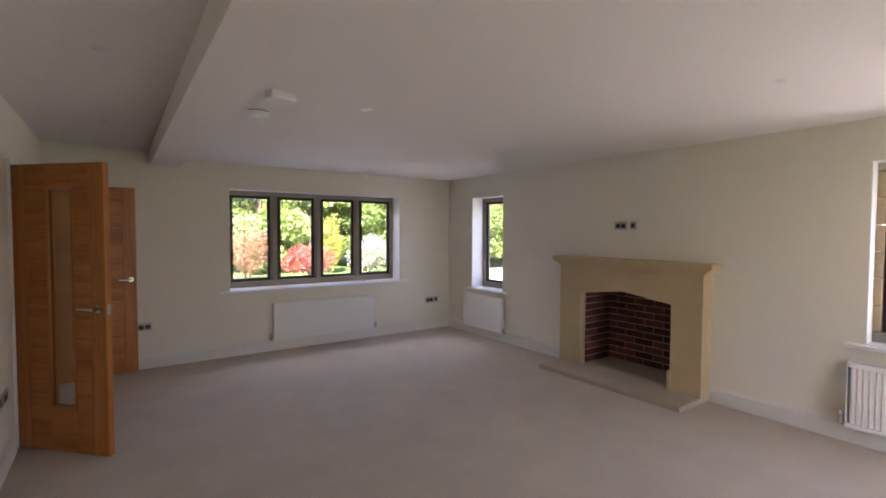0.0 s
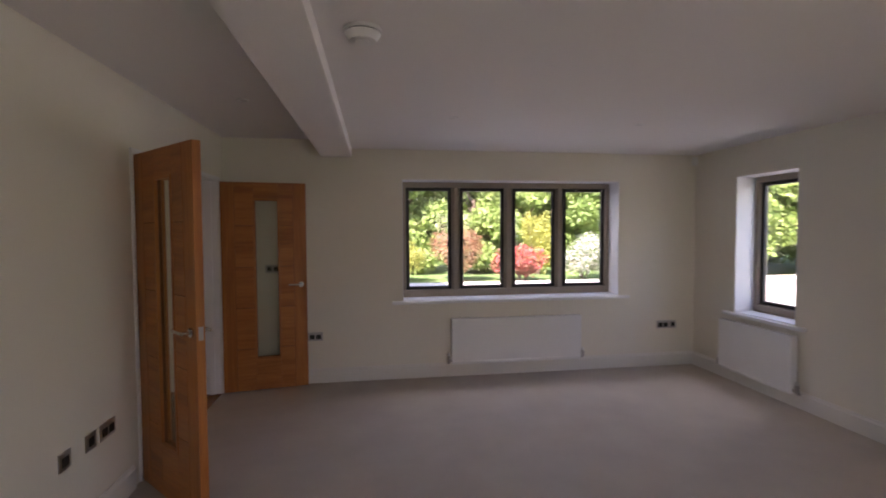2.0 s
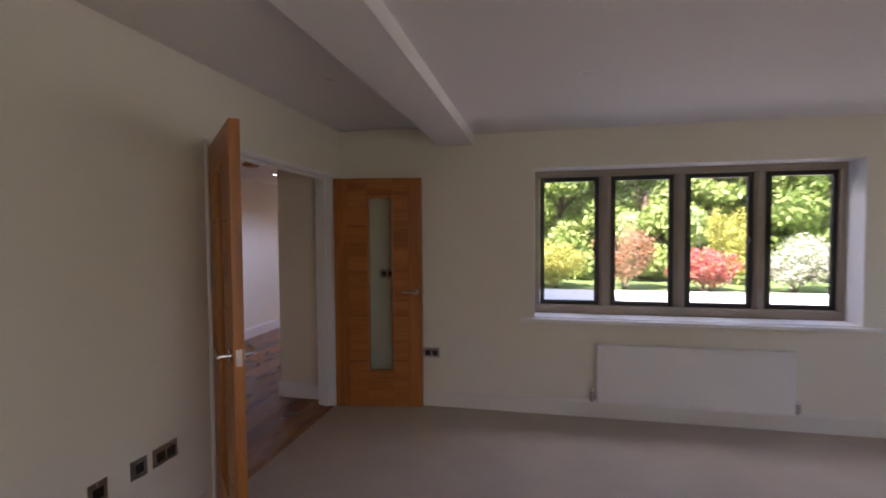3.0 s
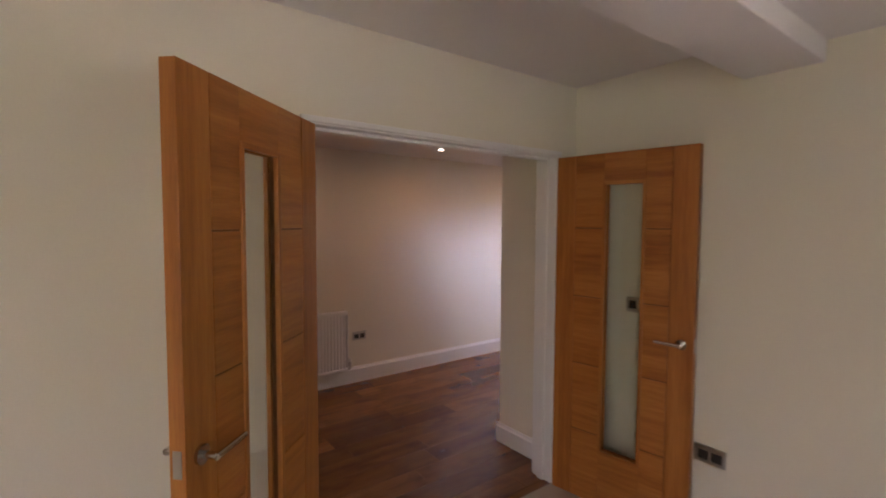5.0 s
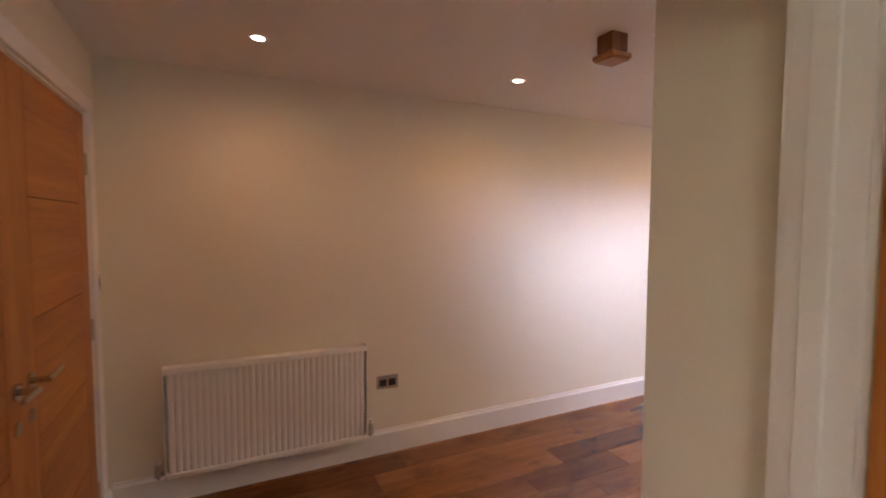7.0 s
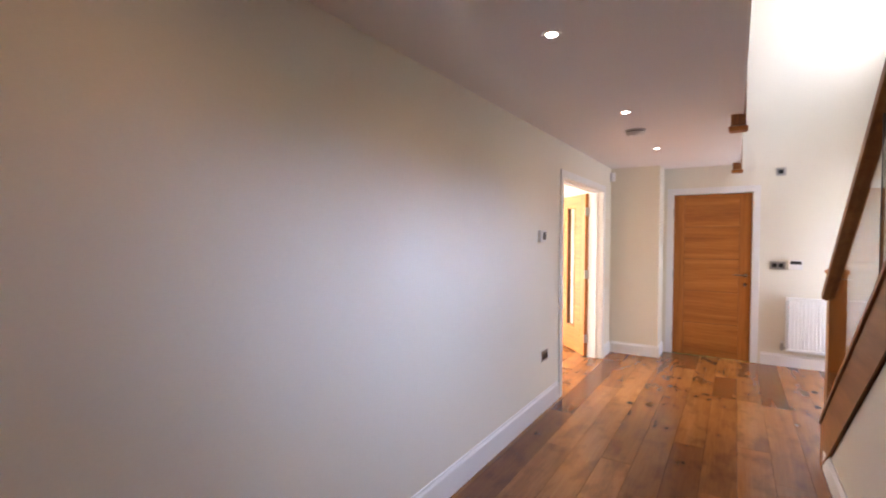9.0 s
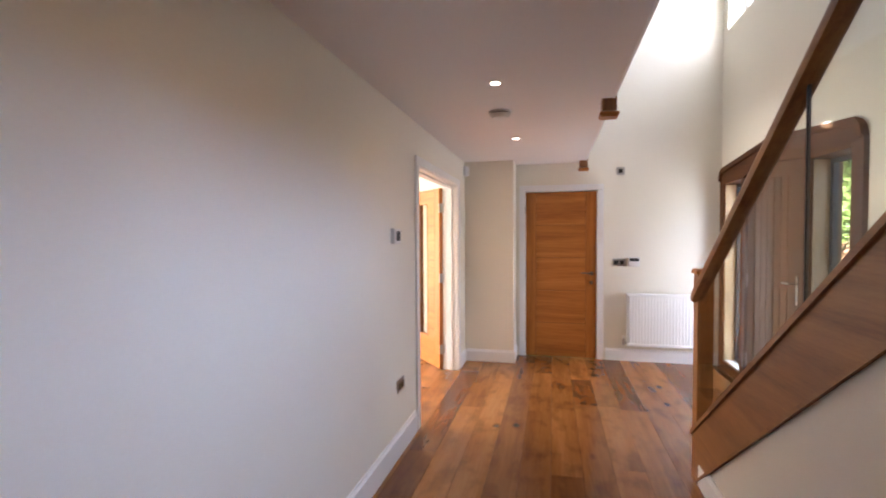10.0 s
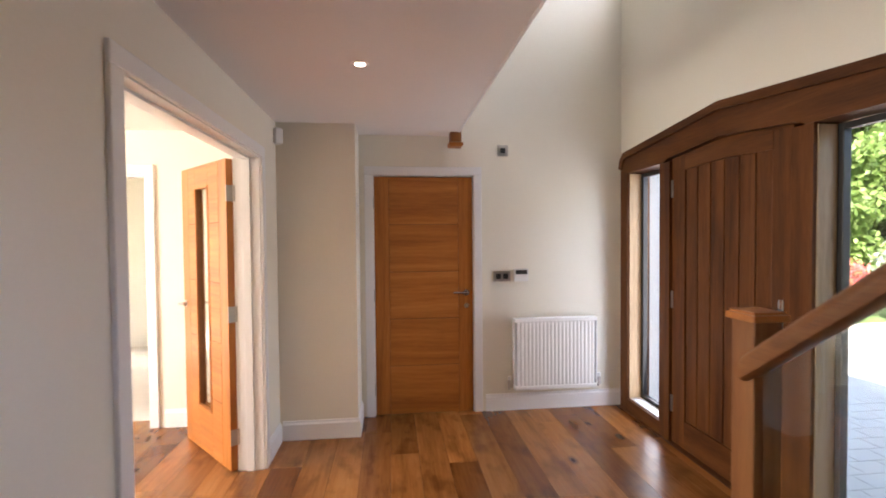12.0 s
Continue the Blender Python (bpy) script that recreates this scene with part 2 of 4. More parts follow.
LEAF_Y = leaf("golden_leaf", (0.32, 0.31, 0.06), (0.40, 0.40, 0.09), (0.24, 0.30, 0.07))
LEAF_W = leaf("white_flower", (0.62, 0.60, 0.56), (0.34, 0.38, 0.26), (0.10, 0.17, 0.05))


# ---------------------------------------------------------------- mesh helpers
def box(bm, x0, x1, y0, y1, z0, z1, bev=0.0, m=None):
    r = bmesh.ops.create_cube(bm, size=1.0)
    vs = r["verts"]
    c = Vector(((x0 + x1) / 2, (y0 + y1) / 2, (z0 + z1) / 2))
    s = Vector((abs(x1 - x0), abs(y1 - y0), abs(z1 - z0)))
    for v in vs:
        v.co = Vector((v.co.x * s.x, v.co.y * s.y, v.co.z * s.z)) + c
    if bev:
        es = list({e for v in vs for e in v.link_edges})
        out = bmesh.ops.bevel(bm, geom=es, offset=bev, segments=2, affect="EDGES", profile=0.6)
        vs = list({v for f in out["faces"] for v in f.verts} | {v for v in vs if v.is_valid})
    if m is not None:
        bmesh.ops.transform(bm, matrix=m, verts=[v for v in vs if v.is_valid])
    return bm


def cyl(bm, a, b, r0, r1=None, seg=16):
    a, b = Vector(a), Vector(b)
    d = b - a
    m = Matrix.Translation((a + b) / 2) @ d.to_track_quat("Z", "Y").to_matrix().to_4x4()
    bmesh.ops.create_cone(bm, cap_ends=True, segments=seg, radius1=r0, radius2=r0 if r1 is None else r1, depth=d.length, matrix=m)
    return bm


def prism(bm, pts, axis, lo, hi):
    """A polygon of (a, b) pairs pushed out along an axis: 0 gives (y, z), 1 gives (x, z), 2 gives (x, y)."""
    def at(p, k):
        return ((k, p[0], p[1]), (p[0], k, p[1]), (p[0], p[1], k))[axis]
    lowv = [bm.verts.new(at(p, lo)) for p in pts]
    hiv = [bm.verts.new(at(p, hi)) for p in pts]
    bm.faces.new(lowv), bm.faces.new(list(reversed(hiv)))
    for i in range(len(pts)):
        j = (i + 1) % len(pts)
        bm.faces.new((lowv[j], lowv[i], hiv[i], hiv[j]))
    bmesh.ops.recalc_face_normals(bm, faces=bm.faces[:])
    return bm


def mesh_of(name, bm, mat):
    me = bpy.data.meshes.new(name)
    bm.to_mesh(me)
    bm.free()
    me.materials.append(mat)
    return me


def smooth(ob, angle=35):
    ob.data.shade_smooth()
    ob.data.set_sharp_from_angle(angle=radians(angle))
    return ob


def part(name, bm, mat, parent=None, label=""):
    ob = new(name, mesh_of(name, bm, mat))
    ob.parent = parent
    return tagged(ob, label)


def piece(name, me, parent, m):
    ob = new(name, me)
    ob.parent = parent
    ob.matrix_basis = m
    return ob


def empty(name, m, label, category, group="", kind=""):
    ob = new(name)
    ob.matrix_basis = m
    ob.empty_display_size = 0.1
    return tagged(ob, label, category, group, kind)


def B(*a, bev=0.0):
    return box(bmesh.new(), *a, bev=bev)


def setting(name, bm, mat, label, category):
    return tagged(part(name, bm, mat), label, category, kind="structure")


def wall(name, axis, p0, p1, a0, a1, z0, z1, holes, label, mat=None):
    """A wall across axis 0 or 1 from p0 to p1, with openings (a, b, z0, z1) right through it."""
    bm = bmesh.new()
    cuts = sorted({a0, a1, *(min(max(v, a0), a1) for h in holes for v in h[:2])})
    for c0, c1 in zip(cuts, cuts[1:]):
        mid = (c0 + c1) / 2
        spans = sorted((h[2], h[3]) for h in holes if h[0] < mid < h[1])
        low = z0
        for s0, s1 in spans + [(z1, z1)]:
            if s0 - low > 1e-4:
                box(bm, *((p0, p1, c0, c1) if axis == 0 else (c0, c1, p0, p1)), low, s0)
            low = s1
    return setting(name, bm, mat or CREAM, label, "wall")


# ---------------------------------------------------------------- plan
LH, LHW, LB = 2.35, 2.432, 2.264      # lounge ceiling, its side bay, its beam
XE, XW, YN, HH = 0.43, -2.375, 6.245, 2.31   # hall walls and ceiling
DOOR_S, DOOR_N, DOOR_H = -1.70, -0.185, 2.0  # double-door opening
UP = 5.0
SIDE_S, SIDE_N, SIDE_H = 3.945, 5.45, 1.985

# grounds
setting("ground", B(-80, 120, -80, 120, -0.5, -0.2), GRASS, "green mown lawn reaching out to the trees", "ground")
setting("driveway", B(0.78, 14, -9, 5.2, -0.3, -0.12), PAVEJOINT, "pale paved driveway outside the front door", "driveway")
setting("garden_path", B(-20, 40, 5.2, 9.75, -0.3, -0.13), PAVING, "pale sunlit gravel drive before the shrubs", "path")

# floors
setting("floor_lounge", B(0, 5.0, -7.8, 0, -0.2, 0), CARPET, "beige cut-pile fitted carpet", "carpet")
setting("floor_hall", B(-6.0, 0.43, -1.8, 9.2, -0.2, -0.018), FLOORGAP, "oak board floor with dark joints", "floor")
setting("threshold", B(-0.14, 0, DOOR_S, DOOR_N, -0.1, -0.002), FLOORGAP, "dark threshold strip between carpet and boards", "threshold")

# lounge walls
wall("wall_lounge_north", 1, 0, 0.32, -0.14, 5.32, -0.2, 2.6, [(1.72, 4.09, 0.80, 2.05)], "cream painted lounge wall with a mullioned window")
wall("wall_lounge_east", 0, 5.0, 5.32, -7.95, 0, -0.2, 2.6,
     [(-1.285, -0.60, 0.69, 2.045), (-7.0, -5.12, 0.73, 2.052), (-3.86, -2.66, -0.2, 1.1)], "cream painted lounge wall with a fireplace")
wall("wall_lounge_west", 0, -0.14, 0, -7.95, 0, -0.2, 2.6, [(DOOR_S - 0.03, DOOR_N + 0.03, -0.2, DOOR_H + 0.03)], "cream painted wall with a double doorway")
wall("wall_lounge_south", 1, -7.95, -7.8, 0, 5.0, -0.2, 2.6, [(3.1, 4.2, 0.1, 2.05)], "cream painted lounge wall with a glazed opening")
setting("ceiling_lounge", B(1.22, 5.0, -7.8, 0, LH, LH + 0.15), CEIL, "white painted lounge ceiling", "ceiling")
setting("ceiling_lounge_bay", B(0, 0.92, -7.8, 0, LHW, LHW + 0.1), CEIL, "white painted ceiling beside the beam", "ceiling")
setting("ceiling_beam", B(0.92, 1.22, -7.8, 0, LB, 2.55, bev=0.004), CEIL, "white plastered boxed ceiling beam", "beam")

# hall walls
wall("wall_hall_west", 0, XW - 0.15, XW, -1.95, YN, -0.2, UP, [(SIDE_S - 0.03, SIDE_N + 0.03, -0.2, SIDE_H + 0.03)], "long cream painted hall wall")
wall("wall_hall_south", 1, -1.95, -1.80, XW, -0.14, -0.2, 2.6, [(-2.22, -0.46, -0.2, 2.02)], "cream hall wall holding cupboard doors")
wall("wall_hall_north", 1, YN, YN + 0.16, -6.1, XE + 0.34, -0.2, UP, [(-1.725, -0.847, -0.2, 2.0), (-4.3, -3.42, -0.2, 2.0)], "cream hall wall with an oak door")
wall("wall_hall_east_low", 0, XE, XE + 0.34, 0.32, 3.80, -0.2, 2.30, [], "cream hall wall beside the stairs")
wall("wall_upper_east", 0, XE, XE + 0.34, -1.95, 0.32, 2.62, UP, [], "plain cream upper wall")
wall("wall_hall_east", 0, XE, XE + 0.34, 0.32, YN, 2.30, UP, [(0.9, 2.1, 2.72, 3.6), (4.85, 6.10, 3.62, 4.75)], "cream hall wall above the entrance")
bm = bmesh.new()
prism(bm, [(3.80, 2.30), (3.80, 2.04), (3.82, 2.11), (3.875, 2.158), (5.0, 2.262), (6.125, 2.158), (6.18, 2.11), (6.2, 2.04), (6.2, 2.30)], 0, XE, XE + 0.34)
setting("wall_entrance_head", bm, CREAM, "cream plaster above the gabled door frame", "wall")
setting("wall_entrance_side", B(XE, XE + 0.34, 6.2, YN, -0.2, 2.30), CREAM, "cream plaster beside the entrance", "wall")
setting("wall_pier", B(XW, -1.812, 5.875, YN, -0.02, HH), CREAM, "square cream boxed-in corner pier", "wall")
setting("ceiling_hall", B(XW, -1.015, -1.8, YN, HH, 2.58), CEIL, "white hall ceiling under the gallery", "ceiling")
setting("ceiling_landing", B(-1.015, -0.14, -1.8, 0.42, HH, 2.58), CEIL, "white ceiling under the landing", "ceiling")
setting("ceiling_upper", B(XW, XE, -1.95, YN, UP, UP + 0.1), CEIL, "white ceiling above the stairwell", "ceiling")
wall("wall_upper_south", 1, -1.95, -1.8, XW, XE, 2.58, UP, [], "plain cream upper wall")
# stair enclosure
bm = bmesh.new()
prism(bm, [(0.09, 0.0), (3.50, 0.0), (3.50, 0.02), (0.42, 2.33), (0.42, HH), (0.09, HH)], 0, -0.535, -0.435)
setting("wall_under_stairs", bm, CREAM, "cream wall under the staircase", "wall")
setting("wall_stub", B(-0.60, -0.14, -0.045, 0.09, 0, HH), CREAM, "cream wall return beside the doorway", "wall")

# side room and the one beyond it
wall("wall_side_west", 0, -6.1, -5.95, 2.2, YN, -0.2, 2.6, [(3.6, 5.6, 0.7, 2.2)], "cream side room wall with a window")
wall("wall_side_south", 1, 2.2, 2.35, -5.95, XW - 0.15, -0.2, 2.6, [], "plain cream side room wall")
setting("ceiling_side", B(-5.95, XW - 0.15, 2.35, YN, 2.32, 2.45), CEIL, "white side room ceiling", "ceiling")
wall("wall_far_west", 0, -8.55, -8.4, YN, 9.35, -0.2, 2.6, [], "plain white far room wall")
wall("wall_far_south", 1, YN, YN + 0.16, -8.4, -6.1, -0.2, 2.6, [(-8.1, -6.5, 0.7, 2.15)], "white far room wall with a sunny window")
setting("floor_far", B(-8.4, -2.55, YN + 0.16, 9.2, -0.15, 0.0), PALECARPET, "pale cream fitted carpet in the far room", "carpet")
wall("wall_far_north", 1, 9.2, 9.35, -8.4, -2.4, -0.2, 2.6, [(-7.95, -5.65, 1.05, 2.15)], "plain white far room wall")
wall("wall_far_east", 0, -2.55, -2.4, YN + 0.16, 9.2, -0.2, 2.6, [], "plain white far room wall")
setting("ceiling_far", B(-8.4, -2.4, YN + 0.16, 9.2, 2.32, 2.45), CEIL, "white far room ceiling", "ceiling")


def skirting(name, axis, face, side, a0, a1, h=0.145, mat=None):
    """A white skirting board along a wall face; side is +1 or -1, the way into the room."""
    t = 0.018
    prof = [(0, 0.001), (t, 0.001), (t, h - 0.025), (t * 0.55, h - 0.012), (t * 0.45, h), (0, h)]
    pts = [(face + side * u, z) for u, z in prof]
    bm = bmesh.new()
    if axis == 0:       # wall across x: board runs along y
        prism(bm, pts, 1, a0, a1)
    else:
        prism(bm, pts, 0, a0, a1)
    setting(name, bm, mat or WHITE, "pale painted moulded skirting board" if mat else "white painted moulded skirting board", "skirting")


skirting("baseboard_1", 1, 0, -1, 0.0, 5.0, 0.145, PALE)
skirting("baseboard_2", 0, 5.0, -1, -2.44, -0.02, 0.145, PALE)
skirting("baseboard_3", 0, 5.0, -1, -7.8, -4.08, 0.145, PALE)
skirting("baseboard_4", 0, 0, 1, -7.8, DOOR_S - 0.10, 0.145, PALE)
skirting("baseboard_5", 0, XW, 1, -1.78, SIDE_S - 0.10, 0.16)
skirting("baseboard_6", 0, XW, 1, SIDE_N + 0.10, 5.857, 0.14)
skirting("baseboard_7", 1, 5.875, -1, XW + 0.02, -1.812, 0.14)
skirting("baseboard_8", 0, -1.812, 1, 5.857, YN - 0.02, 0.14)
skirting("baseboard_9", 1, YN, -1, -0.775, XE, 0.14)
skirting("baseboard_10", 1, -0.045, -1, -0.618, -0.16, 0.14)
skirting("baseboard_14", 0, -0.60, -1, -0.045, 0.09, 0.14)
skirting("baseboard_11", 0, -0.535, -1, 0.09, 3.49, 0.14)
skirting("baseboard_12", 1, YN, -1, -3.33, XW - 0.15, 0.14)
skirting("baseboard_13", 1, -1.8, 1, XW, -2.29, 0.14)


def door_lining(name, axis, p0, p1, a0, a1, head, faces):
    """Jambs, head and stops lining an opening, and architraves on the faces given as (place, side)."""
    th = 0.03
    def bx(q0, q1, c0, c1, z0, z1, bev=0.003):
        return B(*((q0, q1, c0, c1) if axis == 0 else (c0, c1, q0, q1)), z0, z1, bev=bev)
    ob = empty(name, Matrix(), "white painted door lining and architrave", "door frame", kind="structure")
    part("jamb", bx(p0, p1, a0 - th, a0, 0, head), WHITE, ob)
    part("jamb", bx(p0, p1, a1, a1 + th, 0, head), WHITE, ob)
    part("head", bx(p0, p1, a0 - th, a1 + th, head, head + th), WHITE, ob)
    mid = (p0 + p1) / 2
    part("stop", bx(mid - 0.03, mid + 0.018, a0, a0 + 0.013, 0, head - 0.013), WHITE, ob)
    part("stop", bx(mid - 0.03, mid + 0.018, a1 - 0.013, a1, 0, head - 0.013), WHITE, ob)
    part("stop", bx(mid - 0.03, mid + 0.018, a0, a1, head - 0.013, head), WHITE, ob)
    for face, side, *slim in faces:
        w = slim[0] if slim else 0.075
        q0, q1 = sorted((face, face + side * 0.018))
        part("architrave", bx(q0, q1, a0 - w, a0 - 0.006, 0, head + 0.006, 0.005), WHITE, ob)
        part("architrave", bx(q0, q1, a1 + 0.006, a1 + w, 0, head + 0.006, 0.005), WHITE, ob)
        part("architrave", bx(q0, q1, a0 - w, a1 + w, head + 0.006, head + w, 0.005), WHITE, ob)
    return ob


door_lining("doorframe_1", 0, -0.14, 0, DOOR_S, DOOR_N, DOOR_H, [(0, 1, 0.032), (-0.14, -1)])
door_lining("doorframe_2", 0, XW - 0.15, XW, SIDE_S, SIDE_N, SIDE_H, [(XW, 1), (XW - 0.15, -1)])
door_lining("doorframe_3", 1, YN, YN + 0.16, -1.695, -0.877, 1.98, [(YN, -1)])
door_lining("doorframe_4", 1, YN, YN + 0.16, -4.27, -3.45, 1.98, [(YN, -1)])
door_lining("doorframe_5", 1, -1.95, -1.80, -2.19, -0.49, 1.99, [(-1.80, 1)])


# ---------------------------------------------------------------- doors
def lever(parent, x, z, side, y, towards):
    """A lever handle on a round rose, on the face at y, pointing along towards (+1/-1 in x)."""
    bm = bmesh.new()
    cyl(bm, (x, y, z), (x, y + side * 0.009, z), 0.026, seg=24)
    cyl(bm, (x, y + side * 0.009, z), (x, y + side * 0.05, z), 0.010)
    cyl(bm, (x - towards * 0.008, y + side * 0.05, z), (x + towards * 0.115, y + side * 0.052, z + 0.004), 0.0095, 0.008)
    h = smooth(part("handle", bm, CHROME, parent, "polished chrome lever handle"))
    return h


def oak_door(name, m, w, h, glazed, label, group="", hinge_side=-1, levers=(-1, 1), lock=True):
    """An oak door leaf: local x from the hinge edge to the free edge, y through its thickness, z up."""
    ob = empty(name, m, label, "door", group)
    t, st = 0.022, 0.118
    z0 = 0.008
    part("stile", B(0, st, -t, t, z0, h, bev=0.0025), OAK_Z, ob)
    part("stile", B(w - st, w, -t, t, z0, h, bev=0.0025), OAK_Z, ob)
    # core in darker oak than the boards: groove shade put into its colour
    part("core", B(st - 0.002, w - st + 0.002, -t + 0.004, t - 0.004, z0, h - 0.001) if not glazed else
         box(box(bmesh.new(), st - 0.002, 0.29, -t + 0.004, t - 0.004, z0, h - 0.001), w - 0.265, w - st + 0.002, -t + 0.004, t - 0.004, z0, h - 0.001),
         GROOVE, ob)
    g0, g1, gz0, gz1 = 0.288, w - 0.25, 0.31, 1.832
    lines = [z0, 0.41, 0.80, 1.19, 1.58, h]
    for a, b in zip(lines, lines[1:]):
        a2, b2 = a + (0.003 if a > z0 else 0), b - (0.003 if b < h else 0)
        if not glazed:
            part("panel_board", B(st + 0.003, w - st - 0.003, -t, t, a2, b2, bev=0.002), OAK_X, ob)
            continue
        part("panel_board", B(st + 0.003, g0, -t, t, a2, b2, bev=0.002), OAK_X, ob)
        part("panel_board", B(g1, w - st - 0.003, -t, t, a2, b2, bev=0.002), OAK_X, ob)
        if a == z0:
            part("panel_board", B(g0, g1, -t, t, a2, gz0, bev=0.002), OAK_X, ob)
        if b == h:
            part("panel_board", B(g0, g1, -t, t, gz1, b2, bev=0.002), OAK_X, ob)
    if glazed:
        for s in (-1, 1):
            y0, y1 = sorted((s * 0.010, s * (t + 0.006)))
            part("glazing_bead", B(g0 - 0.004, g0 + 0.014, y0, y1, gz0, gz1, bev=0.003), OAK_Z, ob)
            part("glazing_bead", B(g1 - 0.014, g1 + 0.004, y0, y1, gz0, gz1, bev=0.003), OAK_Z, ob)
            part("glazing_bead", B(g0, g1, y0, y1, gz0 - 0.004, gz0 + 0.014, bev=0.003), OAK_X, ob)
            part("glazing_bead", B(g0, g1, y0, y1, gz1 - 0.014, gz1 + 0.004, bev=0.003), OAK_X, ob)
        pane = part("pane", B(g0, g1, -0.003, 0.003, gz0, gz1), FROST, ob, "clear glass pane")
        pane.visible_shadow = False
    for s in levers:
        lever(ob, w - 0.055, 1.01, s, s * t, -1)
    if not glazed:
        bm = bmesh.new()
        for s in levers:
            cyl(bm, (w - 0.055, s * t, 0.90), (w - 0.055, s * (t + 0.006), 0.90), 0.022, seg=20)
        part("escutcheon", bm, CHROME, ob, "chrome key escutcheon")
    if lock:
        part("latch_plate", B(w - 0.0005, w + 0.0015, -0.012, 0.012, 0.972, 1.042), STEEL, ob, "steel latch plate")
    for z in (0.22, 1.0, 1.76):
        bm = bmesh.new()
        cyl(bm, (-0.004, hinge_side * (t + 0.004), z - 0.05), (-0.004, hinge_side * (t + 0.004), z + 0.05), 0.0065)
        box(bm, -0.002, 0.0, -t, t, z - 0.05, z + 0.05)
        part("hinge", bm, STEEL, ob, "brushed steel butt hinge")
    return ob


# leaf angles from their hinge and free edges
oak_door("oak_door", pose(0.032, -1.700, 0, 0, 0, -46), 0.755, 1.99, True, "oak door with long clear glass pane, swung open", "double doors to the lounge")
oak_door("oak_door", pose(0.022, -0.176, 0, 0, 0, 9.2), 0.762, 1.99, True, "oak glazed door folded back against the cream wall", "double doors to the lounge", hinge_side=1)
oak_door("oak_door", pose(-2.555, 5.442, 0, 0, 0, 131), 0.765, 1.975, True, "oak glazed door open into a sunlit side room", hinge_side=-1)
oak_door("oak_door", pose(-1.692, YN + 0.026, 0, 0, 0, 0), 0.812, 1.972, False, "closed oak door with horizontal boards", levers=(-1,))
oak_door("cupboard_door", pose(-2.187, -1.826, 0, 0, 0, 0), 0.846, 1.98, False, "closed oak cupboard door with chrome lever", "hall cupboard doors", hinge_side=1, levers=(1,))
oak_door("cupboard_door", pose(-0.493, -1.826, 0, 0, 0, 180), 0.846, 1.98, False, "closed oak cupboard door with chrome lever", "hall cupboard doors", levers=(-1,))


